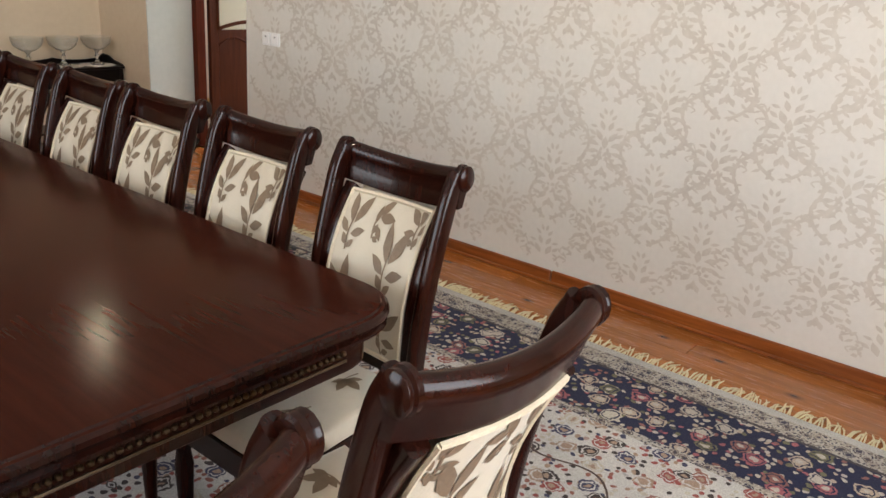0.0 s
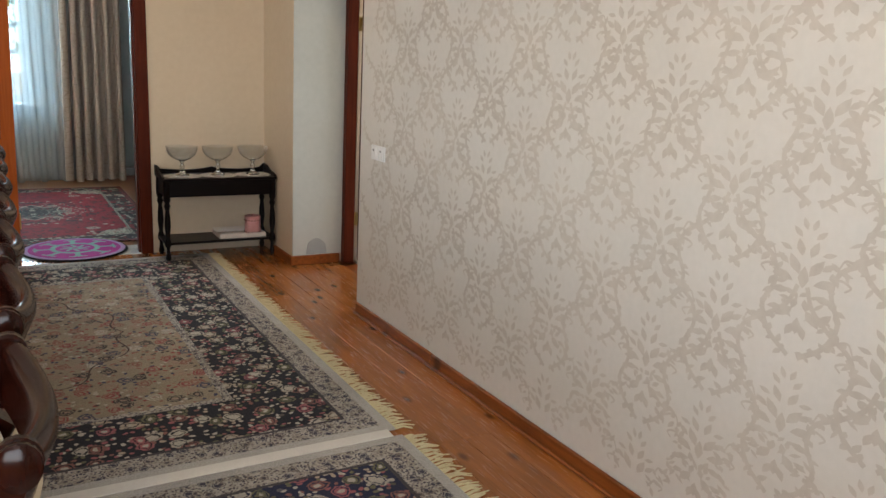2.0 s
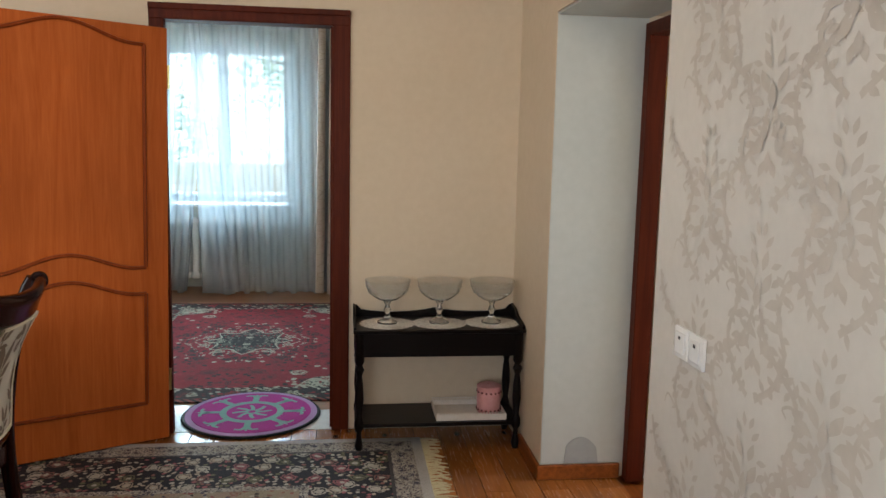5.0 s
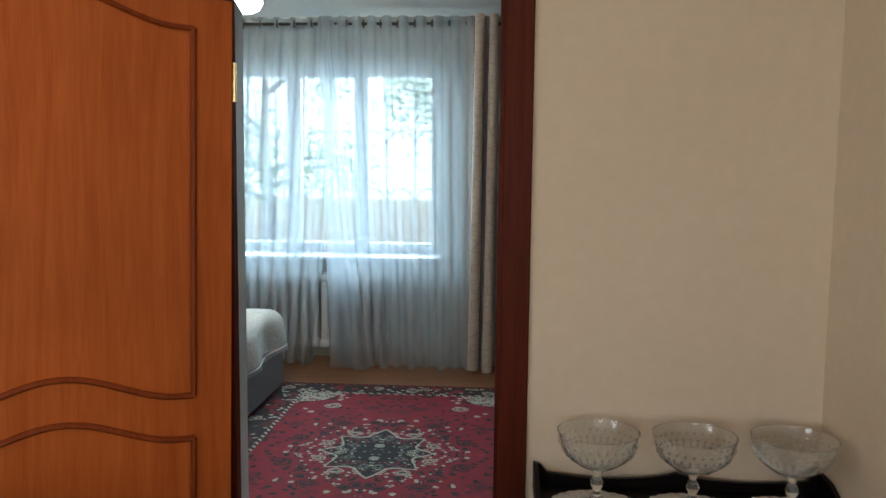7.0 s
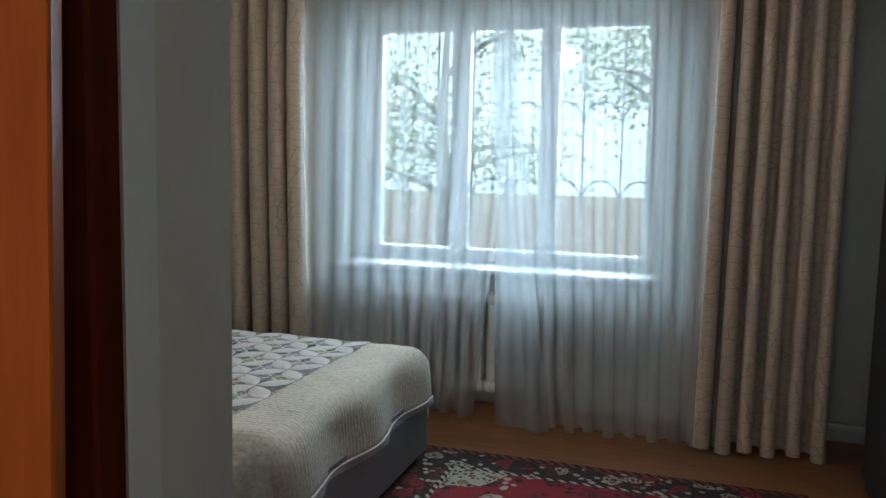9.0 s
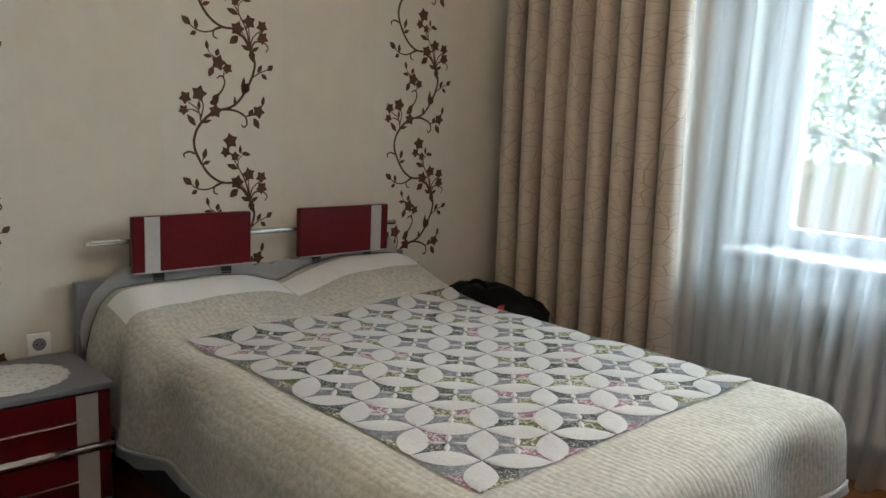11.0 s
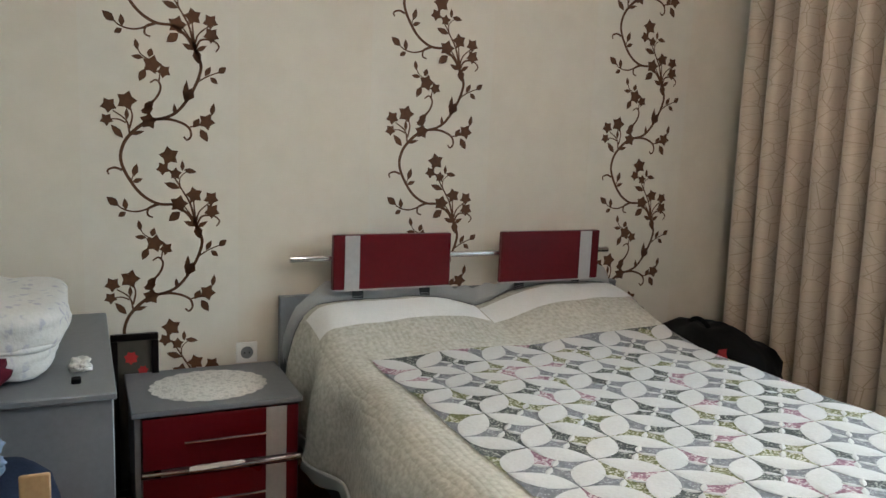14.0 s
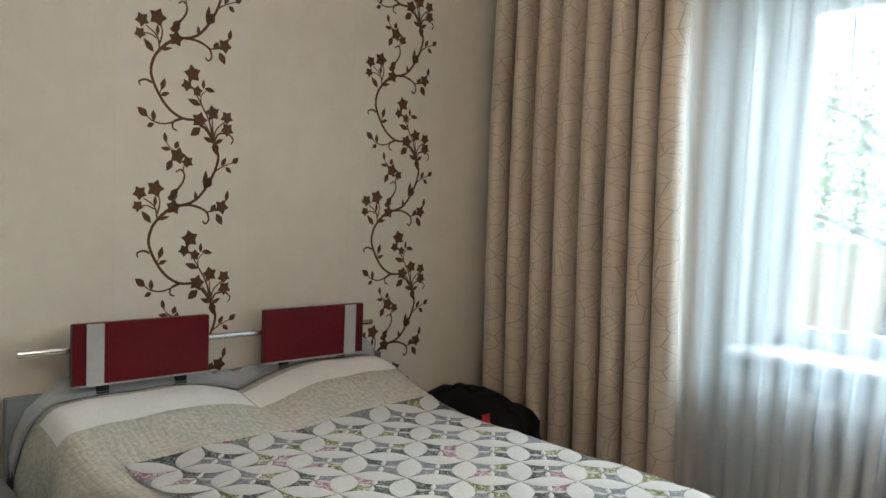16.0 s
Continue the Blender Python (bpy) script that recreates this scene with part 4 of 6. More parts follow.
for (x0, y0), (x1, y1) in (((TX0 + 0.18, TY0 + 0.052), (TX1 - 0.18, TY0 + 0.052)), ((TX1 - 0.052, TY0 + 0.18), (TX1 - 0.052, TY1 - 0.18))):
    length = math.hypot(x1 - x0, y1 - y0)
    for z in (0.654, 0.692):
        tube(bm, [(x0, y0, z), (x1, y1, z)], 0.004, 5)
    k = int(length / 0.017)
    for i in range(k):
        t = (i + 0.5) / k
        bmesh.ops.create_icosphere(bm, subdivisions=1, radius=0.0075, matrix=Matrix.Translation((x0 + (x1 - x0) * t, y0 + (y1 - y0) * t, 0.673)))
part("gilded_frieze", bm, GOLD, table, "dull gold beaded frieze")
for x in (TX0 + 0.16, TX1 - 0.16):
    for y in (TY0 + 0.42, (TY0 + TY1) / 2, TY1 - 0.2):
        bm = bmesh.new()
        lathe(bm, [(0.035, 0), (0.045, 0.03), (0.03, 0.07), (0.045, 0.2), (0.06, 0.38), (0.04, 0.46), (0.055, 0.5), (0.055, 0.62)], 14, Matrix.Translation((x, y, 0)))
        part("leg", bm, MAHOGANY, table)


def rug_at(name, x0, x1, y0, y1, mat, label):
    ob = thing(name, label, "rug", "rugs under the table", Matrix.Translation(((x0 + x1) / 2, (y0 + y1) / 2, 0)))
    hx, hy = (x1 - x0) / 2, (y1 - y0) / 2
    bm = bmesh.new()
    box(bm, -hx, hx, -hy, hy, 0.001, 0.011, 0.003)
    part("woven_body", bm, mat, ob)
    bm = bmesh.new()
    rr = random.Random(7)
    for i in range(int(2 * hy / 0.011)):
        y = -hy + 0.011 * i + rr.uniform(-0.004, 0.004)
        le, dy = rr.uniform(0.05, 0.10), rr.uniform(-0.035, 0.035)
        tube(bm, [(hx - 0.003, y, 0.008), (hx + le * 0.5, y + dy * 0.4, 0.009 + rr.uniform(0, 0.006)), (hx + le, y + dy, 0.004)], [0.0035, 0.004, 0.002], 4)
    fr = part("fringe", bm, FRINGE, ob, "straw-coloured knotted fringe")
    fr["kind"] = "stuff"
    return ob


rug_at("persian_rug", -4.3, -0.49, -6.62, -3.48, persian("navy_persian_pile", 1.905, 1.57), "navy and ivory Persian rug with straw fringe on the floor")
rug_at("persian_rug", -4.3, -0.49, -3.42, -0.17, persian("ivory_persian_pile", 1.905, 1.625, (0.33, 0.27, 0.185), (0.006, 0.006, 0.012), (0.36, 0.34, 0.27)), "ivory and navy Persian rug with straw fringe on the floor")
ob = tagged(link_mesh("rug_selvedge", boxed(-4.25, -0.53, -3.482, -3.418, 0.009, 0.0135, bevel=0.002), RUGWHITE), "white bound edge where the two rugs meet", "rug")

# Side table with shelf, three glass bowls on doilies, tray and pot.
st = thing("side_table", "dark-stained side table with turned legs and low shelf", "side table")
SX0, SX1, SY0, SY1 = -0.832, 0.0, -0.345, -0.02
part("top", boxed(SX0, SX1, SY0, SY1, 0.59, 0.608, bevel=0.004), EBONY, st)
bm = bmesh.new()
box(bm, SX0 + 0.02, SX1 - 0.02, SY0 + 0.015, SY0 + 0.03, 0.475, 0.592)
box(bm, SX0 + 0.02, SX0 + 0.035, SY0 + 0.03, SY1 - 0.01, 0.475, 0.592)
box(bm, SX1 - 0.035, SX1 - 0.02, SY0 + 0.03, SY1 - 0.01, 0.475, 0.592)
part("apron", bm, EBONY, st)
bm = bmesh.new()
nn = 40
top = []
for i in range(nn + 1):
    t = i / nn
    top.append((SX0 + (SX1 - SX0) * t, 0.655 - 0.022 * abs(math.sin(2 * math.pi * t)) ** 0.7 + (0.02 if t < 0.03 or t > 0.97 else 0)))
for yy in (SY1 - 0.018, SY1 - 0.004):
    vs = [bm.verts.new((x, yy, z)) for x, z in top]
    lo = [bm.verts.new((x, yy, 0.606)) for x, z in top]
    for i in range(nn):
        bm.faces.new((lo[i], lo[i + 1], vs[i + 1], vs[i]))
bm.verts.ensure_lookup_table()
for i in range(nn):
    a0, b0 = i, i + 2 * (nn + 1)
    bm.faces.new((bm.verts[a0], bm.verts[a0 + 1], bm.verts[b0 + 1], bm.verts[b0]))
part("back_gallery", bm, EBONY, st, "scalloped gallery along the back")
for x in (SX0, SX1 - 0.014):
    bm = bmesh.new()
    vs = [[bm.verts.new((x + dx, SY0 + 0.02 + (SY1 - SY0 - 0.04) * t, z)) for t, z in ((0, 0.606), (1, 0.606), (1, 0.672), (0.75, 0.668), (0.5, 0.64), (0.2, 0.63), (0, 0.618))] for dx in (0, 0.014)]
    bm.faces.new(vs[0])
    bm.faces.new(vs[1])
    for k in range(7):
        bm.faces.new((vs[0][k], vs[0][(k + 1) % 7], vs[1][(k + 1) % 7], vs[1][k]))
    part("side_gallery", bm, EBONY, st)
part("shelf", boxed(SX0 + 0.01, SX1 - 0.01, SY0 + 0.012, SY1 - 0.01, 0.125, 0.143, bevel=0.004), EBONY, st)
for x in (SX0 + 0.03, SX1 - 0.03):
    for y in (SY0 + 0.03, SY1 - 0.03):
        bm = bmesh.new()
        lathe(bm, [(0.013, 0), (0.021, 0.03), (0.013, 0.07), (0.012, 0.1), (0.023, 0.12), (0.023, 0.15), (0.014, 0.18), (0.022, 0.26), (0.019, 0.33), (0.013, 0.38), (0.024, 0.41), (0.015, 0.43), (0.024, 0.45), (0.024, 0.592)], 14, Matrix.Translation((x, y, 0)))
        part("leg", bm, EBONY, st)


def doily_mesh(bm, cx, cy, z, rx, ry, lobes=26):
    """A scalloped lace mat with rings of relief."""
    n = lobes * 4
    rings = []
    for f, h in ((0.0, 0.003), (0.3, 0.0035), (0.34, 0.0015), (0.55, 0.0035), (0.6, 0.0015), (0.84, 0.0035), (0.9, 0.001), (1.0, 0.002)):
        ring = []
        for k in range(n):
            a = 2 * math.pi * k / n
            s = f * (1 + (0.05 * abs(math.sin(lobes * a / 2)) if f > 0.8 else 0))
            ring.append(bm.verts.new((cx + rx * s * math.cos(a), cy + ry * s * math.sin(a), z + h)) if f else None)
        rings.append(ring)
    c = bm.verts.new((cx, cy, z + 0.003))
    for k in range(n):
        bm.faces.new((c, rings[1][k], rings[1][(k + 1) % n]))
    for a, b in zip(rings[1:], rings[2:]):
        for k in range(n):
            bm.faces.new((a[k], a[(k + 1) % n], b[(k + 1) % n], b[k]))


def glass_bowl():
    bowl = thing("glass_bowl", "cut-glass footed bowl standing on a white doily", "bowl", "glass bowls")
    bm = bmesh.new()
    lathe(bm, [(0.05, 0.0), (0.05, 0.007), (0.022, 0.02), (0.009, 0.044), (0.019, 0.066), (0.009, 0.088), (0.022, 0.108)], 20)
    part("foot", bm, GLASS, bowl)
    bm = bmesh.new()
    outer = [(0.018, 0.109), (0.052, 0.119), (0.084, 0.142), (0.104, 0.176), (0.112, 0.213)]
    inner = [(0.109, 0.213), (0.101, 0.177), (0.081, 0.145), (0.049, 0.122), (0.012, 0.113)]
    lathe(bm, outer + inner, 40)
    part("cup", bm, GLASS, bowl)
    bm = bmesh.new()
    for k in range(30):
        a = 2 * math.pi * k / 30
        r, z = 0.106, 0.182
        bmesh.ops.create_icosphere(bm, subdivisions=1, radius=0.0042, matrix=Matrix.Translation((r * math.cos(a), r * math.sin(a), z)))
        for t in (0.25, 0.6):
            bmesh.ops.create_icosphere(bm, subdivisions=1, radius=0.005, matrix=Matrix.Translation(((0.086 + 0.018 * t) * math.cos(a + 0.1), (0.086 + 0.018 * t) * math.sin(a + 0.1), 0.145 + 0.03 * t)))
    part("cut_band", bm, GLASS, bowl, "band of cut facets")
    return bowl


BY = -0.19
bowl0 = glass_bowl()
bowl0.matrix_basis = pose(-0.665, BY, 0.6125)
for x, r in ((-0.408, 40), (-0.145, 75)):
    copy_thing(bowl0, pose(x, BY - 0.005, 0.6125, 0, 0, r))
for x in (-0.665, -0.408, -0.145):
    bm = bmesh.new()
    doily_mesh(bm, 0, 0, 0, 0.132, 0.125)
    ob = tagged(link_mesh("doily", bm, LACE, 40), "round white lace doily on the side table", "doily", "doilies under the bowls")
    ob.location = (x, BY - 0.01, 0.608 + 0.0004 * (x > -0.5) + 0.0004 * (x > -0.3))
tray = thing("tray", "pale enamel tray with pierced rim on the shelf", "tray", "", Matrix.Translation((-0.25, -0.19, 0.143)))
part("base", boxed(-0.17, 0.17, -0.11, 0.11, 0.0, 0.006), TRAY, tray)
bm = bmesh.new()
box(bm, -0.175, 0.175, -0.116, -0.110, 0.0, 0.03)
box(bm, -0.175, 0.175, 0.110, 0.116, 0.0, 0.03)
box(bm, -0.175, -0.170, -0.11, 0.11, 0.0, 0.03)
box(bm, 0.170, 0.175, -0.11, 0.11, 0.0, 0.03)
for k in range(24):
    for y in (-0.116, 0.113):
        box(bm, -0.17 + 0.0143 * k, -0.163 + 0.0143 * k, y, y + 0.003, 0.03, 0.04)
box(bm, -0.175, 0.175, 0.112, 0.116, 0.04, 0.044)
part("rim", bm, TRAY, tray)
pot = thing("lidded_pot", "pink patterned cylindrical pot with lid on the tray", "pot", "", Matrix.Translation((-0.145, -0.19, 0.1505)))
bm = bmesh.new()
lathe(bm, [(0.058, 0), (0.06, 0.004), (0.06, 0.118), (0.056, 0.124)], 28)
body = part("body", bm, PINKPOT, pot)
bm = bmesh.new()
lathe(bm, [(0.062, 0.124), (0.062, 0.134), (0.05, 0.14), (0.014, 0.142), (0.012, 0.148), (0.004, 0.152)], 28)
part("lid", bm, PINKPOT, pot)
bm = bmesh.new()
for k in range(16):
    for z in (0.016, 0.106):
        a = 2 * math.pi * k / 16
        box(bm, 0.0603 * math.cos(a) - 0.004, 0.0603 * math.cos(a) + 0.004, 0.0603 * math.sin(a) - 0.004, 0.0603 * math.sin(a) + 0.004, z - 0.004, z + 0.004)
part("rim_pattern", bm, WINE, body, "dark red dots along the rims")

# Switches on the wallpapered wall.
for y in (-2.092, -2.180):
    sw = thing("light_switch", "white square rocker switch on the wallpapered wall", "switch", "light switches", Matrix.Translation((0, y, 0.995)))
    part("plate", boxed(-0.011, -0.0015, -0.041, 0.041, -0.041, 0.041, bevel=0.003, seg=2), WHITE, sw)
    part("rocker", boxed(-0.015, -0.010, -0.026, 0.026, -0.028, 0.028, bevel=0.002), WHITE, sw)
    part("mark", boxed(-0.0158, -0.0148, -0.006, 0.006, 0.010, 0.018), DARKGREY, sw)

# Recessed ceiling spots.
for x, y in ((-0.9, -1.5), (-2.6, -1.5), (-0.9, -4.4), (-2.6, -4.4)):
    sp = thing("ceiling_spot", "small round recessed ceiling spot, lit", "lamp", "ceiling spots", Matrix.Translation((x, y, H1)))
    bm = bmesh.new()
    lathe(bm, [(0.05, -0.012), (0.055, -0.006), (0.055, -0.0005)], 20)
    part("ring", bm, WHITE, sp)
    g = Graph("spot_glow")
    g.b.inputs["Emission Color"].default_value = (1.0, 0.80, 0.55, 1)
    g.b.inputs["Emission Strength"].default_value = 300.0
    bm = bmesh.new()
    lathe(bm, [(0.034, -0.016), (0.034, -0.0125)], 20)
    part("bulb", bm, g.finish((0.8, 0.8, 0.8)), sp)

# ---- bedroom: vine print on the headboard wall ----


def vine_unit(bm, cy, cz):
    """One repeat, 0.64 m high: an S-shaped stem with curls, leaves and star flowers."""
    K = 0.64 / 705.0

    def pl(u, v):
        return Vector((-4.6736, cy + (u - 395) * K, cz - v * K))

    def line(pts, w, taper=0.6):
        stripe(bm, pts, w * 1.15, pl, taper)

    line([(525, 190), (545, 250), (520, 330), (470, 410), (420, 450), (340, 470)], 11, 0.9)
    line([(340, 470), (290, 510), (250, 565), (243, 640), (300, 745), (370, 795), (440, 800)], 12, 0.8)
    line([(440, 800), (490, 840), (525, 897)], 10, 1.0)
    line([(360, 463), (430, 462), (490, 485), (505, 520), (490, 540), (476, 528)], 10)
    line([(500, 488), (545, 480)], 6)
    line([(320, 435), (375, 378), (391, 335), (375, 310), (352, 322)], 9)
    line([(385, 315), (390, 280)], 6)
    line([(275, 520), (262, 470), (215, 435)], 7)
    line([(275, 500), (285, 450), (272, 405)], 7)
    line([(262, 480), (235, 468), (200, 468)], 6)
    line([(245, 665), (218, 655), (192, 665), (196, 682)], 9)
    line([(275, 715), (285, 680)], 5)
    line([(378, 800), (300, 828), (240, 815), (210, 775)], 7)
    line([(370, 800), (340, 815), (336, 842), (356, 852)], 9)
    line([(525, 895), (505, 850), (470, 800)], 7)
    line([(520, 885), (500, 800), (470, 745), (420, 660)], 8)
    line([(520, 880), (535, 830), (580, 790)], 7)
    line([(525, 885), (545, 850), (590, 848), (615, 870), (602, 892)], 8)
    line([(522, 880), (515, 820), (512, 775)], 7)
    line([(460, 735), (462, 690), (500, 658)], 5)
    line([(530, 310), (570, 285), (625, 262)], 6)
    line([(360, 240), (320, 215), (305, 182)], 5)
    line([(520, 485), (575, 455), (588, 410)], 5)
    for u, v, r in ((565, 465, 30), (360, 252, 33), (404, 275, 24), (200, 415, 27), (265, 395, 34), (192, 470, 22), (420, 605, 34), (396, 656, 24), (443, 676, 22), (515, 762, 30), (582, 776, 27), (585, 828, 28), (455, 798, 32), (345, 470, 30)):
        flat(bm, star_shape(u, v, r * 1.18, 0.3 + 0.013 * u, 5, 0.62), pl)
    for u, v, an, le, wi in ((540, 495, 60, 55, 26), (585, 440, -80, 48, 17), (335, 270, 115, 50, 24), (308, 200, -100, 40, 16), (350, 225, -75, 34, 20), (330, 228, 185, 42, 16), (285, 690, -75, 50, 20), (280, 712, -20, 40, 16), (228, 805, -140, 52, 26), (255, 830, 150, 32, 18), (255, 822, -95, 44, 18), (250, 540, -130, 62, 22), (275, 525, -15, 52, 14), (320, 440, -25, 44, 24), (265, 470, -90, 44, 14), (460, 830, 140, 55, 30), (520, 890, -155, 48, 18), (525, 895, -30, 46, 16), (525, 885, 80, 55, 28), (460, 735, -160, 60, 22), (475, 660, 10, 48, 18), (470, 665, -90, 40, 14), (560, 285, -60, 42, 18), (612, 270, -40, 38, 22), (580, 288, 40, 36, 18), (482, 390, -85, 80, 20), (490, 385, -70, 50, 34), (445, 445, -95, 44, 14), (515, 490, -60, 40, 22), (330, 430, -50, 48, 26)):
        flat(bm, leaf_shape(u, v, radians(an), le * 1.08, wi * 1.25), pl)


for k in range(3):
    bm = bmesh.new()
    for j in range(5):
        vine_unit(bm, 1.051 + 1.06 * k, 3.087 - 0.64 * j)
    geom = bm.verts[:] + bm.edges[:] + bm.faces[:]
    bmesh.ops.bisect_plane(bm, geom=geom, plane_co=(0, 0, H2 - 0.005), plane_no=(0, 0, 1), clear_outer=True)
    bmesh.ops.bisect_plane(bm, geom=bm.verts[:] + bm.edges[:] + bm.faces[:], plane_co=(0, 0, 0.02), plane_no=(0, 0, -1), clear_outer=True)
    part("vine_print", bm, VINE, wall_head, "brown flowering vine print", None)
BANDS = mottled("pale_wallpaper_band", (0.605, 0.555, 0.475), (0.672, 0.622, 0.54), 0.58, 9)
for k in range(3):
    y = 1.051 + 1.06 * k
    part("paper_band", boxed(-4.6755, -4.6742, y - 0.27, y + 0.27, 0.01, H2 - 0.005), BANDS, wall_head, "paler band of wallpaper", None)

# ---- window ----
win = thing("window_1", "white plastic three-light window with an iron grille outside", "window")
win["kind"] = "structure"
YF = 4.36
bm = bmesh.new()
for x0, x1, z0, z1 in ((WX0, WX1, WZ0 + 0.03, WZ0 + 0.08), (WX0, WX1, WZ1 - 0.05, WZ1), (WX0, WX0 + 0.12, WZ0 + 0.08, WZ1 - 0.05), (WX1 - 0.05, WX1, WZ0 + 0.08, WZ1 - 0.05), (-2.705, -2.655, WZ0 + 0.08, WZ1 - 0.05), (-2.125, -2.075, WZ0 + 0.08, WZ1 - 0.05)):
    box(bm, x0, x1, YF, YF + 0.07, z0, z1, 0.005)
part("window_frame", bm, PVC, win)
part("window_sill", boxed(WX0 - 0.03, WX1 + 0.03, 3.98, YF + 0.01, WZ0, WZ0 + 0.03, bevel=0.006), PVC, win, "white glossy window sill")
for x0, x1 in ((WX0 + 0.12, -2.705), (-2.655, -2.125), (-2.075, WX1 - 0.05)):
    bm = bmesh.new()
    for a, b, c, d in ((x0, x1, WZ0 + 0.08, WZ0 + 0.115), (x0, x1, WZ1 - 0.085, WZ1 - 0.05), (x0, x0 + 0.035, WZ0 + 0.115, WZ1 - 0.085), (x1 - 0.035, x1, WZ0 + 0.115, WZ1 - 0.085)):
        box(bm, a, b, YF - 0.015, YF + 0.055, c, d, 0.004)
    sash = part("sash", bm, PVC, win)
    pn = part("pane", boxed(x0 + 0.035, x1 - 0.035, YF + 0.02, YF + 0.026, WZ0 + 0.115, WZ1 - 0.085), PANE, sash)
    pn.visible_shadow = False
gr = thing("window_grille", "wrought-iron window grille with arches", "grille", "", Matrix.Translation((0, 4.53, 0)))
bm = bmesh.new()
for i in range(9):
    x = WX0 + (WX1 - WX0) * i / 8
    tube(bm, [(x, 0, WZ0 + 0.02), (x, 0, WZ1)], 0.007, 6)
part("upright", bm, IRON, gr)
bm = bmesh.new()
for z in (1.25, 1.75):
    for i in range(8):
        x0 = WX0 + (WX1 - WX0) * i / 8
        w = (WX1 - WX0) / 8
        tube(bm, [(x0 + w / 2 - w / 2 * math.cos(math.pi * k / 8), 0, z + w * 0.6 * math.sin(math.pi * k / 8)) for k in range(9)], 0.006, 5)
part("arch", bm, IRON, gr)

# Radiator.
rad = thing("radiator", "cream cast-iron sectional radiator under the window", "radiator")
for i in range(14):
    x = -3.02 + 0.085 * i
    bm = bmesh.new()
    for y in (3.985, 4.055):
        sweep(bm, smooth_line([(x, y, 0.14), (x, y, 0.3), (x, y, 0.5), (x, y, 0.66)], 2), rounded(0.055, 0.04, 0.016))
    box(bm, x - 0.04, x + 0.04, 3.955, 4.085, 0.64, 0.71, 0.022, 2)
    box(bm, x - 0.04, x + 0.04, 3.955, 4.085, 0.10, 0.17, 0.022, 2)
    part("section", bm, RADIATOR, rad)
bm = bmesh.new()
tube(bm, [(-1.92, 3.99, 0.13), (-1.5, 3.99, 0.12), (0.19, 4.0, 0.11)], 0.014, 8)
for z in (0.0,):
    for x in (-2.97, -1.96):
        box(bm, x - 0.012, x + 0.012, 3.97, 4.01, 0.0, 0.11)
part("pipe", bm, RADIATOR, rad)


def curtain_sheet(x0, x1, y, z0, z1, folds, amp, seed, lean=0.0, flare=0.0, double=0.0):
    """Hanging cloth with pleats that wander towards the hem; x0, x1 at the rod, lean and flare shift the hem's two sides."""
    rr = random.Random(seed)
    ph = [rr.uniform(0, 6.28) for _ in range(4)]
    n, m = folds * 14, 22
    bm = bmesh.new()
    uv = bm.loops.layers.uv.new("UVMap")
    sheets = [0.0] + ([double] if double else [])
    for off in sheets:
        grid = []
        for j in range(m + 1):
            t = j / m
            row = []
            for i in range(n + 1):
                s = i / n
                wob = 0.16 * math.sin(3.0 * s + ph[0]) * t + 0.05 * math.sin(9 * s + ph[1])
                a = 2 * math.pi * folds * (s + 0.012 * math.sin(7 * s + ph[2])) + wob * 2
                dep = amp * (0.75 + 0.45 * t + 0.3 * math.sin(5.1 * s + ph[3]))
                xa = x0 + lean * t**1.3
                xb = x1 + flare * t**1.3
                row.append((bm.verts.new((xa + (xb - xa) * s + 0.25 * dep * math.sin(2 * a), y + off + dep * math.cos(a) + 0.02 * math.sin(4 * t + ph[1]), z1 + (z0 + 0.008 * math.sin(a * 0.5) - z1) * t)), (s * (xb - xa) * 1.6, t * (z1 - z0))))
            grid.append(row)
        for j in range(m):
            for i in range(n):
                q = (grid[j][i], grid[j][i + 1], grid[j + 1][i + 1], grid[j + 1][i])
                f = bm.faces.new([v for v, _ in q])
                for lp, (_, c) in zip(f.loops, q):
                    lp[uv].uv = c
    return bm


ROD_Z = 2.65
rod = thing("curtain_rod", "dark metal curtain rod with rings above the window", "curtain rod")
bm = bmesh.new()
tube(bm, [(-4.6, 3.715, ROD_Z), (0.1, 3.715, ROD_Z)], 0.013, 10)
for s, x in ((-1, -4.62), (1, 0.12)):
    bmesh.ops.create_icosphere(bm, subdivisions=2, radius=0.026, matrix=Matrix.Translation((x, 3.715, ROD_Z)))
part("rod", bm, RODMETAL, rod)
for x in (-4.45, -2.3, -0.2):
    part("bracket", boxed(x - 0.01, x + 0.01, 3.715, 4.1, ROD_Z - 0.02, ROD_Z - 0.008), RODMETAL, rod)


def curtain(name, label, group, bm, mat, rings):
    ob = thing(name, label, "curtain", group)
    part("cloth", bm, mat, ob, "", 180)
    for x in rings:
        b2 = bmesh.new()
        tube(b2, [(x, 3.715 + 0.03 * math.cos(2 * math.pi * k / 10), ROD_Z + 0.03 * math.sin(2 * math.pi * k / 10)) for k in range(11)], 0.006, 5)
        part("eyelet", b2, RODMETAL, ob)
    return ob


def spread(x0, x1, n):
    return [x0 + (x1 - x0) * (i + 0.5) / n for i in range(n)]


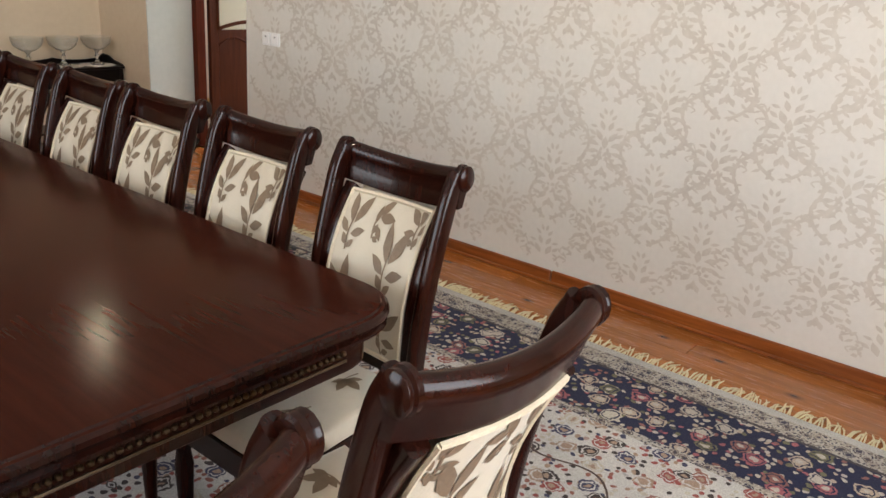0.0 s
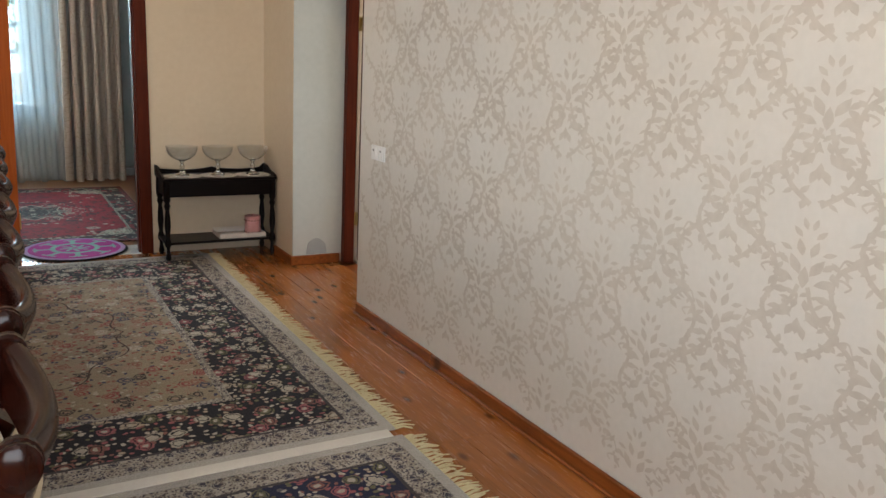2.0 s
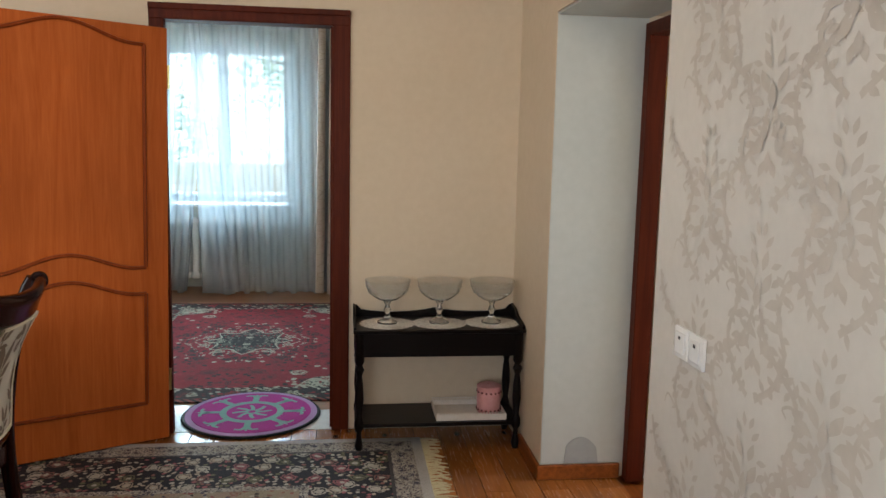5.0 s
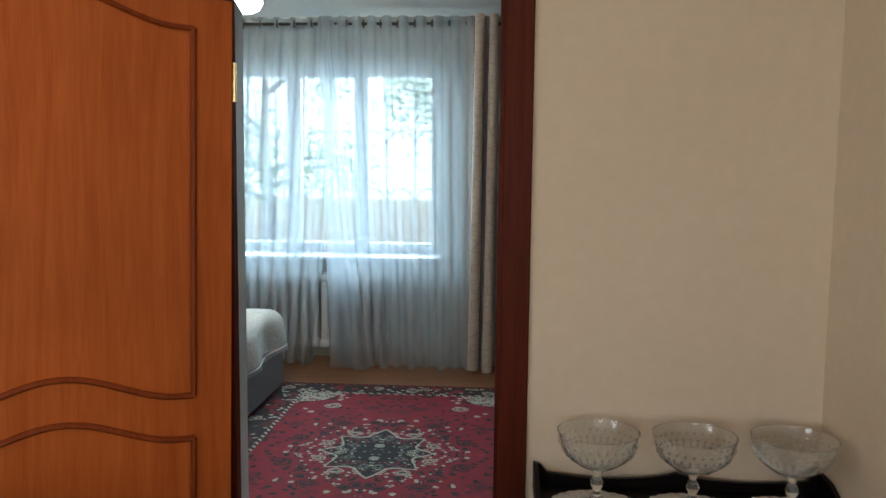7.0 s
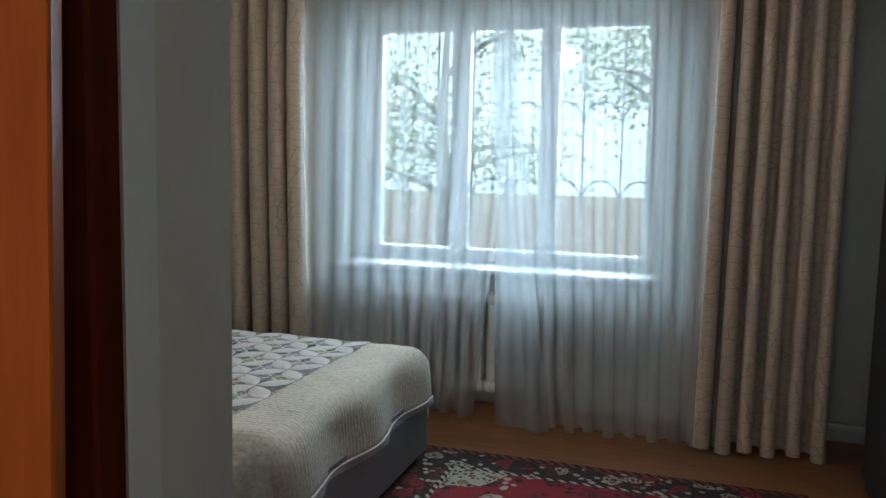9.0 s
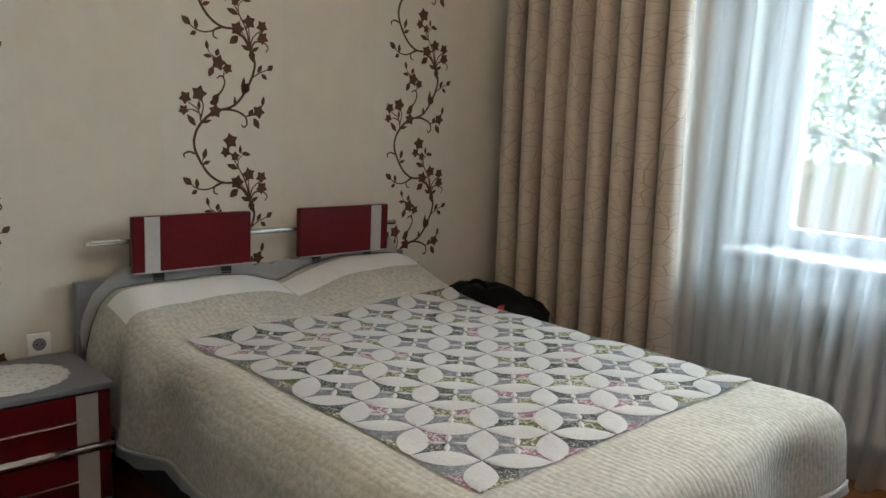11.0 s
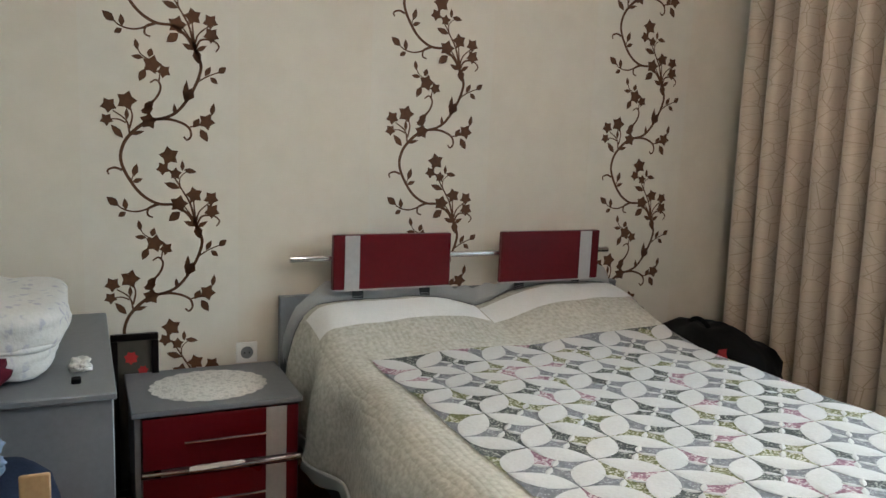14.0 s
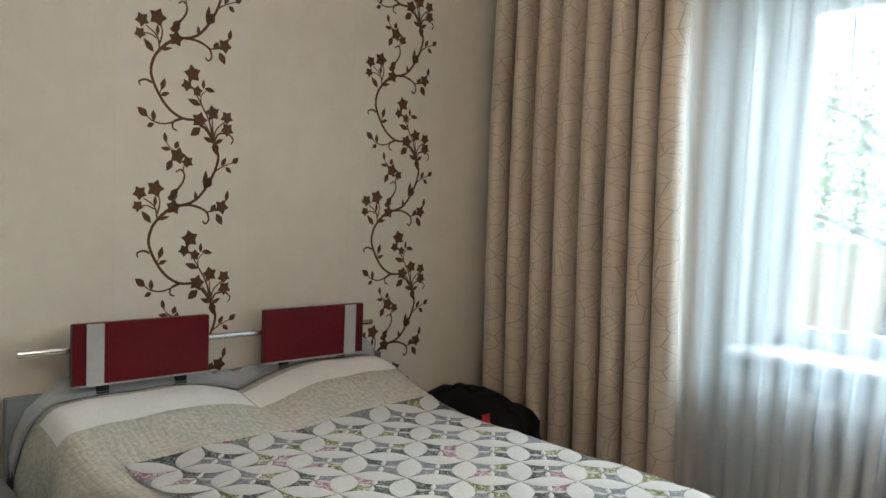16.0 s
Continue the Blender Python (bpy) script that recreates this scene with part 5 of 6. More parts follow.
curtain("sheer_curtain", "white voile curtain hanging over the window", "sheer curtains", curtain_sheet(-3.5, -2.17, 3.74, 0.015, ROD_Z + 0.05, 10, 0.035, 3, 0.0, -0.22), SHEER, spread(-3.5, -2.17, 10))
right_sheer = curtain("sheer_curtain", "white voile curtain hanging over the window", "sheer curtains", curtain_sheet(-2.32, -1.0, 3.70, 0.015, ROD_Z + 0.05, 11, 0.032, 5, 0.14, 0.0), SHEER, spread(-2.3, -1.0, 10))
part("loose_edge", curtain_sheet(-2.30, -2.2, 3.62, 0.02, ROD_Z + 0.04, 2, 0.010, 8, 0.08, 0.29, 0.0), SHEER, right_sheer, "loose folded edge of the voile", 180)
curtain("drape", "beige patterned drape gathered beside the window", "drapes", curtain_sheet(-4.56, -3.44, 3.72, 0.012, ROD_Z + 0.06, 8, 0.09, 11, 0.02, 0.03, 0.006), DRAPE, spread(-4.58, -3.45, 8))
curtain("drape", "beige patterned drape gathered beside the window", "drapes", curtain_sheet(-1.16, -0.50, 3.72, 0.012, ROD_Z + 0.06, 6, 0.075, 12, -0.02, 0.0, 0.006), DRAPE, spread(-1.14, -0.52, 6))

# ---- bed ----
bed = thing("double_bed", "grey double bed with wine-red headboard panels", "bed")
part("headboard", boxed(-4.65, -4.61, 1.47, 3.06, 0.06, 0.725, bevel=0.004), GREY, bed, "grey laminate headboard")
for y0, y1 in ((1.66, 2.16), (2.40, 2.90)):
    bm = bmesh.new()
    box(bm, -4.575, -4.545, y0, y1, 0.752, 0.972, 0.004)
    pnl = part("headboard_panel", bm, WINE, bed, "glossy wine-red panel")
    ys = y0 + 0.045 if y0 < 2 else y1 - 0.105
    part("stripe", boxed(-4.5435, -4.5415, ys, ys + 0.06, 0.754, 0.970), SILVER, pnl, "silver vertical stripe")
    part("edge_band", boxed(-4.5445, -4.5425, y0, y1, 0.750, 0.756), SILVER, pnl, "thin silver lower edge")
    for yy in (y0 + 0.09, y1 - 0.12):
        part("panel_bracket", boxed(-4.60, -4.576, yy, yy + 0.045, 0.70, 0.80), DARKGREY, bed, "dark upright behind the panel")
bm = bmesh.new()
tube(bm, [(-4.592, 1.50, 0.876), (-4.592, 2.98, 0.876)], 0.0125, 12)
part("chrome_rail", bm, CHROME, bed, "chrome tube behind the panels")
for yy in (1.675, 2.885):
    bm = bmesh.new()
    tube(bm, [(-4.60, yy, 0.70), (-4.60, yy, 0.89)], 0.008, 8)
    part("rail_post", bm, DARKGREY, bed)
part("side_rail", boxed(-4.61, -2.47, 1.565, 1.60, 0.07, 0.20, bevel=0.004), DARKGREY, bed)
part("side_rail", boxed(-4.61, -2.47, 3.015, 3.05, 0.07, 0.34, bevel=0.004), DARKGREY, bed)
part("footboard", boxed(-2.47, -2.43, 1.565, 3.05, 0.05, 0.36, bevel=0.004), GREY, bed, "grey laminate footboard")
for x in (-4.5, -2.58):
    for y in (1.60, 3.0):
        part("leg", boxed(x - 0.03, x + 0.03, y - 0.03, y + 0.03, 0, 0.08), DARKGREY, bed)
part("mattress", boxed(-4.6, -2.48, 1.54, 3.01, 0.2, 0.54, bevel=0.06, seg=3), QWHITE, bed)

QX0, QX1, QY0, QY1, QZ = -4.605, -2.43, 1.53, 3.03, 0.585


def quilt_at(u, v, lift=0.0):
    """u along the bed from the head, v across it; past the edges the quilt bends and hangs."""
    R = 0.09
    L, W = QX1 - QX0, QY1 - QY0

    def bend(e):
        arc = R * math.pi / 2
        if e <= 0:
            return e, 0.0
        if e < arc:
            return R * math.sin(e / R), R * (1 - math.cos(e / R))
        return R + 0.10 * (e - arc), R + 0.99 * (e - arc)

    eu, ev0, ev1 = u - (L - R), -(v - R), v - (W - R)
    ox, dx = bend(eu)
    o0, d0 = bend(ev0)
    o1, d1 = bend(ev1)
    x = QX0 + (L - R) + ox
    y = QY0 + R - o0 if ev0 > -W / 2 else QY1 - R + o1
    drop = math.sqrt(dx * dx + max(d0, d1) ** 2) if dx and max(d0, d1) else max(dx, d0, d1)
    z = QZ - drop
    hang = min(1.0, drop / 0.12)
    z += 0.012 * noise.noise(Vector((u * 2.3, v * 2.3, 0.3))) + 0.005 * noise.noise(Vector((u * 9, v * 9, 1.3)))
    fold = 0.028 * hang * math.sin(9 * u + 5 * math.sin(2 * u)) if dx == 0 else 0.022 * hang * math.sin(10 * v)
    if d0 > dx:
        y -= fold + 0.02 * hang
    elif dx > 0:
        x += fold
    # Pillows under the head end, dipping between them.
    cy = v - W / 2
    hump = math.exp(-((u - 0.06) / (0.23 + 0.12 * max(0.0, v / W))) ** 2) * ((0.088 if cy < 0 else 0.112) * math.exp(-((abs(cy) - (0.42 if cy < 0 else 0.48)) / 0.42) ** 4) + 0.035)
    z += hump * (1 - 0.7 * hang)
    p = Vector((x, y, z))
    if lift:
        p.z += lift * (1 - 0.7 * hang)
        p.y -= lift * (d0 > 0.03)
        p.x += lift * (dx > 0.03)
    return p


quilt = thing("quilt", "cream patchwork quilt spread over the bed, slightly rumpled", "quilt")


def quilt_sheet(bm, u0, u1, v0, v1, nu, nv, lift=0.0, ragged=0.0):
    grid = []
    for i in range(nu + 1):
        u = u0 + (u1 - u0) * i / nu
        row = []
        for j in range(nv + 1):
            t = j / nv
            lo = v0 - ragged * (0.5 + 0.5 * math.sin(3.2 * u + 1.0)) - (ragged * 1.0 * u / 2.1)
            row.append(bm.verts.new(quilt_at(u, lo + (v1 - lo) * t, lift)))
        grid.append(row)
    for i in range(nu):
        for j in range(nv):
            bm.faces.new((grid[i][j], grid[i + 1][j], grid[i + 1][j + 1], grid[i][j + 1]))


W_ = QY1 - QY0
bm = bmesh.new()
quilt_sheet(bm, 0.02, 2.39, -0.20, W_ + 0.22, 110, 100, 0.0, 0.10)
cloth = part("cloth", bm, QUILT, quilt, "", 180)
sol = cloth.modifiers.new("thickness", "SOLIDIFY")
sol.thickness, sol.offset = 0.012, -1
bm = bmesh.new()
quilt_sheet(bm, 0.09, 0.24, 0.02, W_ - 0.02, 10, 80, 0.006)
part("white_band", bm, QBAND, quilt, "plain white turn-down band", 180)
# Hem of clear plastic film.
bm = bmesh.new()


def hem_low(u):
    return -0.20 - 0.10 * (0.5 + 0.5 * math.sin(3.2 * u + 1.0)) - 0.10 * u / 2.1


line0 = [(0.02 + 2.37 * i / 70, hem_low(0.02 + 2.37 * i / 70)) for i in range(71)]
foot = [(2.39, hem_low(2.39) + (W_ + 0.22 - hem_low(2.39)) * i / 50) for i in range(51)]
for run in (line0, foot):
    tube(bm, [quilt_at(u, v, 0.002) for u, v in run], 0.006, 5)
part("piping", bm, QWHITE, quilt, "white corded hem")
bm = bmesh.new()
for run, du, dv in ((line0, 0, -0.06), (foot, 0.04, 0)):
    prev = None
    for k, (u, v) in enumerate(run):
        w = 0.7 + 0.12 * math.sin(k * 0.9)
        a, b = bm.verts.new(quilt_at(u, v, 0.003)), bm.verts.new(quilt_at(u + du * w, v + dv * w, 0.004 + 0.006 * math.sin(k * 1.3)))
        if prev:
            bm.faces.new((prev[0], a, b, prev[1]))
        prev = (a, b)
for k in range(2):
    prev = None
    for i in range(60):
        v = -0.1 + (W_ + 0.1) * i / 59
        w = 0.085 + 0.025 * math.sin(i * 0.8 + k)
        a = bm.verts.new(quilt_at(0.03, v, 0.004 + 0.01 * k))
        b = bm.verts.new(quilt_at(0.03, v, 0.012) + Vector((-0.02 - 0.015 * k, 0, w * 0.6 + 0.006 * math.sin(i * 1.7))))
        if prev:
            bm.faces.new((prev[0], a, b, prev[1]))
        prev = (a, b)
part("film_edging", bm, PLASTICFILM, quilt, "clear plastic film edging", 60)

# Patchwork: lens-shaped petals on a diagonal lattice, coloured patches between.
PU, PV, NK, NM = 0.12, 0.128, 12, 10
U0, V0 = 0.485, 0.13
PATCH = (QGREY, QGREEN, QDARK, QPINK, QGREEN, QGREY, QDARK, QGREY)
rq = random.Random(21)


def qplace(u, v, lift):
    return quilt_at(min(max(u, U0), U0 + PU * NK) - 0.02, min(max(v, V0), V0 + PV * NM) + 0.02, lift)


def lens(bm, ua, va, ub, vb, width, lift):
    """A petal from one point to another, domed along its middle."""
    n = 10
    d = Vector((ub - ua, vb - va))
    nrm = Vector((-d.y, d.x)).normalized()
    rows = []
    for i in range(n + 1):
        t = i / n
        w = width / 2 * math.sin(math.pi * t) ** 0.8
        c = Vector((ua, va)) + d * t
        rows.append([bm.verts.new(qplace(c.x + nrm.x * w * k, c.y + nrm.y * w * k, lift + 0.0022 * (1 - k * k))) for k in (-1, -0.5, 0, 0.5, 1)])
    for a, b in zip(rows, rows[1:]):
        for k in range(4):
            try:
                bm.faces.new((a[k], a[k + 1], b[k + 1], b[k]))
            except ValueError:
                pass


def patch(bm, c, lift):
    """A four-cornered piece of cloth laid on the quilt."""
    c = [Vector(p) for p in c]
    g = []
    for i in range(4):
        a, b = c[0].lerp(c[1], i / 3), c[3].lerp(c[2], i / 3)
        g.append([bm.verts.new(qplace(*a.lerp(b, j / 3), lift)) for j in range(4)])
    for i in range(3):
        for j in range(3):
            bm.faces.new((g[i][j], g[i + 1][j], g[i + 1][j + 1], g[i][j + 1]))


for k in range(NK + 1):
    for m in range(NM + 1):
        u, v = U0 + PU * k, V0 + PV * m
        if (k + m) % 2:
            corners = [(u - PU, v), (u, v + PV), (u + PU, v), (u, v - PV)]
            mids = [((p[0] + q[0]) / 2, (p[1] + q[1]) / 2) for p, q in zip(corners, corners[1:] + corners[:1])]
            for i in range(4):
                cu, cv = corners[i]
                if not (U0 - 0.01 < cu < U0 + PU * NK + 0.01 and V0 - 0.01 < cv < V0 + PV * NM + 0.01):
                    continue
                bm = bmesh.new()
                patch(bm, [(u, v), mids[i - 1], corners[i], mids[i]], 0.0035)
                part("patch", bm, rq.choice(PATCH), quilt, "", None)
            if 0 < k < NK and 0 < m < NM:
                bm = bmesh.new()
                for mu, mv in mids:
                    du, dv = mu - u, mv - v
                    lens(bm, u + du * 0.05, v + dv * 0.05, u + du * 0.60, v + dv * 0.60, 0.017, 0.0042)
                part("rosette", bm, QWHITE, quilt, "", 60)
        elif k < NK:
            for s in (-1, 1):
                if 0 <= m + s <= NM:
                    bm = bmesh.new()
                    lens(bm, u + 0.003, v + 0.003 * s, u + PU - 0.003, v + (PV - 0.003) * s, 0.082, 0.005)
                    part("petal", bm, QWHITE, quilt, "", 60)

# ---- nightstand, dresser and what stands on them ----
ns = thing("nightstand", "grey nightstand with two wine-red drawers and chrome handles", "nightstand", "", Matrix.Translation((0, 0, 0)))
NX0, NX1, NY0, NY1, NZ = -4.655, -4.225, 0.915, 1.45, 0.46
part("top", boxed(NX0, NX1 + 0.008, NY0 - 0.01, NY1 + 0.01, NZ - 0.02, NZ, bevel=0.003), GREY, ns)
bm = bmesh.new()
box(bm, NX0, NX1 - 0.012, NY0, NY0 + 0.018, 0.03, NZ - 0.02)
box(bm, NX0, NX1 - 0.012, NY1 - 0.018, NY1, 0.03, NZ - 0.02)
box(bm, NX0, NX0 + 0.01, NY0 + 0.018, NY1 - 0.018, 0.03, NZ - 0.02)
box(bm, NX0, NX1 - 0.012, NY0 + 0.018, NY1 - 0.018, 0.03, 0.05)
part("body", bm, GREY, ns)
for z0, z1 in ((0.255, 0.432), (0.045, 0.225)):
    dr = part("drawer_front", boxed(NX1 - 0.012, NX1, NY0 + 0.022, NY1 - 0.004, z0, z1, bevel=0.002), WINE, ns, "glossy wine-red drawer front")
    part("stripe", boxed(NX1, NX1 + 0.002, NY1 - 0.115, NY1 - 0.045, z0 + 0.001, z1 - 0.001), SILVER, dr, "silver stripe")
    bm = bmesh.new()
    zc = (z0 + z1) / 2 + 0.005
    tube(bm, [(NX1 + 0.024, NY0 + 0.15, zc), (NX1 + 0.024, NY1 - 0.12, zc)], 0.0045, 8)
    for y in (NY0 + 0.20, NY1 - 0.16):
        tube(bm, [(NX1, y, zc), (NX1 + 0.024, y, zc)], 0.004, 6)
    part("handle", bm, CHROME, dr, "slim chrome bar handle")
bm = bmesh.new()
tube(bm, [(NX1 - 0.004, NY0 + 0.02, 0.242), (NX1 + 0.012, (NY0 + NY1) / 2, 0.242), (NX1 + 0.004, NY1 + 0.005, 0.242)], 0.008, 8)
part("trim_strip", bm, CHROME, ns, "chrome strip between the drawers")
bm = bmesh.new()
doily_mesh(bm, 0, 0, 0, 0.165, 0.195, 22)
ob = tagged(link_mesh("doily", bm, LACE, 40), "oval white crocheted doily on the nightstand", "doily")
ob.location = (-4.43, 1.175, NZ)

dresser = thing("dresser", "grey laminate dresser with folded bedding on top", "dresser")
part("body", boxed(-4.65, -3.76, 0.36, 0.842, 0.02, 0.675, bevel=0.003), GREY, dresser)
part("top", boxed(-4.655, -3.745, 0.35, 0.85, 0.675, 0.693, bevel=0.003), GREY, dresser, "lighter grey top")
bm = bmesh.new()
lathe(bm, [(0.016, 0), (0.016, 0.04), (0.006, 0.05), (0.006, 0.12)], 10, pose(-3.80, 0.862, 0.18))
lathe(bm, [(0.02, 0), (0.02, 0.03)], 12, pose(-3.95, 0.842, 0.27, -90, 0, 0))
part("lock_bolt", bm, CHROME, dresser, "chrome lock bolt on the side")
frm = thing("picture", "framed picture with red flowers leaning on the wall", "picture", "", pose(-4.62, 0.95, 0.0, 0, -3, 0))
bm = bmesh.new()
for a, b, c, d in ((-0.09, 0.075, 0.585, 0.61), (-0.09, 0.075, 0.0, 0.025), (-0.09, -0.065, 0.025, 0.585), (0.05, 0.075, 0.025, 0.585)):
    box(bm, -0.01, 0.015, a, b, c, d, 0.003)
part("frame", bm, EBONY, frm)
part("backing", boxed(-0.008, 0.0, -0.065, 0.05, 0.025, 0.585), mottled("picture_paper", (0.03, 0.03, 0.024), (0.07, 0.065, 0.05), 0.4, 12), frm)
bm = bmesh.new()
for y, z, r in ((-0.02, 0.52, 0.026), (0.02, 0.47, 0.02), (-0.01, 0.42, 0.022)):
    flat(bm, star_shape(y, z, r, 0.2, 7, 0.7), lambda u, v: Vector((0.002, u, v)))
part("painted_flower", bm, REDCLOTH, frm, "red painted flower", None)
so = thing("wall_socket", "white round-pin wall socket above the nightstand", "socket", "", Matrix.Translation((-4.675, 1.352, 0.50)))
part("plate", boxed(0.0, 0.012, -0.041, 0.041, -0.041, 0.041, bevel=0.004, seg=2), WHITE, so)
bm = bmesh.new()
lathe(bm, [(0.024, 0.012), (0.024, 0.0135)], 20, pose(0, 0, 0, 0, 90, 0))
part("well", bm, GREY, so)
for y in (-0.0095, 0.0095):
    bm = bmesh.new()
    lathe(bm, [(0.003, 0.0136), (0.003, 0.0146)], 8, pose(0, y, 0, 0, 90, 0))
    part("pin_hole", bm, BLACKCLOTH, so)

# Folded blanket: a thick soft roll with a folded edge.
bl = thing("folded_blanket", "white printed blanket folded into a thick bundle on the dresser", "blanket")


def cushion(bm, cx, cy, cz, sx, sy, sz, power=0.35, bump=0.02, seed=0.0):
    r = bmesh.ops.create_icosphere(bm, subdivisions=4, radius=1.0)
    e = 2.0 / power
    for v in r["verts"]:
        p = v.co.copy()
        q = p / sum(abs(c) ** e for c in p) ** (1.0 / e)
        crease = abs(noise.noise(Vector((p.x * 3.1 + seed, p.y * 3.1, p.z * 4.5)))) ** 0.7
        q = Vector((q.x * sx, q.y * sy, q.z * sz))
        q += p * bump * (noise.noise(Vector((p.x * 1.6 + seed, p.y * 1.6, p.z * 1.6))) + 0.7 * crease - 0.3)
        v.co = q + Vector((cx, cy, cz))


bm = bmesh.new()
cushion(bm, -4.12, 0.495, 0.835, 0.31, 0.235, 0.072, 0.5, 0.022)
part("upper_fold", bm, BLANKET, bl, "", 180)
bm = bmesh.new()
cushion(bm, -4.12, 0.475, 0.752, 0.30, 0.235, 0.056, 0.5, 0.03, 4.0)
part("lower_fold", bm, BLANKET, bl, "", 180)
bm = bmesh.new()
tube(bm, smooth_line([(-3.835, 0.28, 0.790), (-3.822, 0.48, 0.80), (-3.86, 0.66, 0.79), (-4.0, 0.712, 0.79), (-4.3, 0.71, 0.79)], 6), 0.010, 6)
part("hem_cord", bm, BLANKET, bl, "grey-edged hem", 180)
rem = thing("small_clip", "small black plastic clip on the dresser", "clip", "", Matrix.Translation((-3.86, 0.755, 0.693)))
part("clip", boxed(-0.018, 0.018, -0.012, 0.012, 0, 0.012, bevel=0.003), BLACKCLOTH, rem)

tissue = thing("tissue", "crumpled white tissue beside the folded blanket on the dresser", "tissue")
bm = bmesh.new()
cushion(bm, -3.98, 0.765, 0.707, 0.045, 0.028, 0.014, 0.6, 0.012, 14.0)
part("crumpled_paper", bm, LACE, tissue, "", 60)
cl = thing("pillowcase", "white cotton cloth caught between the nightstand drawers", "cloth")
bm = bmesh.new()
cushion(bm, -4.216, 1.17, 0.250, 0.010, 0.09, 0.008, 0.7, 0.006, 17.0)
part("cloth_edge", bm, QBAND, cl, "", 60)

# Clothes hanging over a chair back at the dresser's front.
cl = thing("sweater", "maroon knitted sweater heaped beside the dresser", "clothing")
bm = bmesh.new()
cushion(bm, -3.56, 0.46, 0.775, 0.10, 0.13, 0.075, 0.7, 0.08, 2.0)
part("knit_body", bm, MAROON, cl, "", 180)
cl = thing("black_garment", "black garment hanging under the sweater", "clothing")
bm = bmesh.new()
cushion(bm, -3.57, 0.49, 0.69, 0.08, 0.09, 0.05, 0.7, 0.06, 5.0)
part("cloth_body", bm, BLACKCLOTH, cl, "", 180)
cl = thing("light_jeans", "light blue denim hanging in folds", "clothing")
bm = bmesh.new()
cushion(bm, -3.53, 0.545, 0.635, 0.05, 0.06, 0.05, 0.6, 0.05, 7.0)
part("cloth_body", bm, LIGHTDENIM, cl, "", 180)
dbag = thing("denim_bag", "dark blue denim bag with a tan leather strap", "bag")
bm = bmesh.new()
cushion(bm, -3.55, 0.53, 0.30, 0.12, 0.19, 0.30, 0.4, 0.03, 9.0)
part("body", bm, DENIM, dbag, "", 180)
bm = bmesh.new()
box(bm, -3.425, -3.413, 0.645, 0.705, 0.02, 0.64, 0.003)
st_ = part("strap", bm, TAN, dbag, "tan leather strap")
bm = bmesh.new()
for z in (0.56, 0.50):
    lathe(bm, [(0.006, 0), (0.006, 0.003)], 8, pose(-3.414, 0.675, z, 0, 90, 0))
part("strap_hole", bm, EBONY, st_)

bag = thing("backpack", "black backpack with red trim beside the bed", "bag")
bm = bmesh.new()
cushion(bm, -4.24, 3.34, 0.29, 0.33, 0.16, 0.285, 0.5, 0.05, 11.0)
part("body", bm, BLACKCLOTH, bag, "", 180)
bm = bmesh.new()
tri = [(-4.08, 0.34), (-3.965, 0.36), (-4.05, 0.53)]
fa, fb = [bm.verts.new((x, 3.178, z)) for x, z in tri], [bm.verts.new((x, 3.25, z)) for x, z in tri]
bm.faces.new(fa)
bm.faces.new(fb[::-1])
for k in range(3):
    bm.faces.new((fa[k], fb[k], fb[(k + 1) % 3], fa[(k + 1) % 3]))
part("red_trim", bm, REDCLOTH, bag, "red fabric trim")
bm = bmesh.new()
tube(bm, smooth_line([(-4.40, 3.3, 0.51), (-4.34, 3.3, 0.585), (-4.26, 3.3, 0.58), (-4.20, 3.3, 0.51)], 4), 0.012, 6)
part("top_handle", bm, BLACKCLOTH, bag)

# ---- carpets, lamp, wardrobe ----
CX, CY = -1.58, 1.83
rc = thing("red_carpet", "red patterned carpet with black border on the bedroom floor", "carpet", "", Matrix.Translation((CX, CY, 0)))
part("woven_body", boxed(-0.93, 0.93, -1.38, 1.38, 0.001, 0.010, bevel=0.003), red_carpet("red_carpet_pile", 0.93, 1.38), rc)
mat_ = thing("round_mat", "round magenta felt mat with turquoise ornament in the doorway", "mat", "", Matrix.Translation((-1.372, 0.24, 0.0)))
bm = bmesh.new()
lathe(bm, [(0.362, 0.003), (0.37, 0.007), (0.362, 0.0145)], 64)
base = part("felt", bm, BLACKCLOTH, mat_, "black bound rim")
bm = bmesh.new()
lathe(bm, [(0.352, 0.013), (0.350, 0.0165)], 64)
part("border", bm, LILAC, mat_, "lilac border")
bm = bmesh.new()
lathe(bm, [(0.318, 0.0155), (0.316, 0.0185)], 64)
part("ground_felt", bm, MAGENTA, mat_, "magenta felt ground")
bm = bmesh.new()


def ring(bm, r0, r1, z, n=64):
    a = [bm.verts.new((r0 * math.cos(2 * math.pi * k / n), r0 * math.sin(2 * math.pi * k / n), z)) for k in range(n)]
    b = [bm.verts.new((r1 * math.cos(2 * math.pi * k / n), r1 * math.sin(2 * math.pi * k / n), z)) for k in range(n)]
    for k in range(n):
        bm.faces.new((a[k], a[(k + 1) % n], b[(k + 1) % n], b[k]))


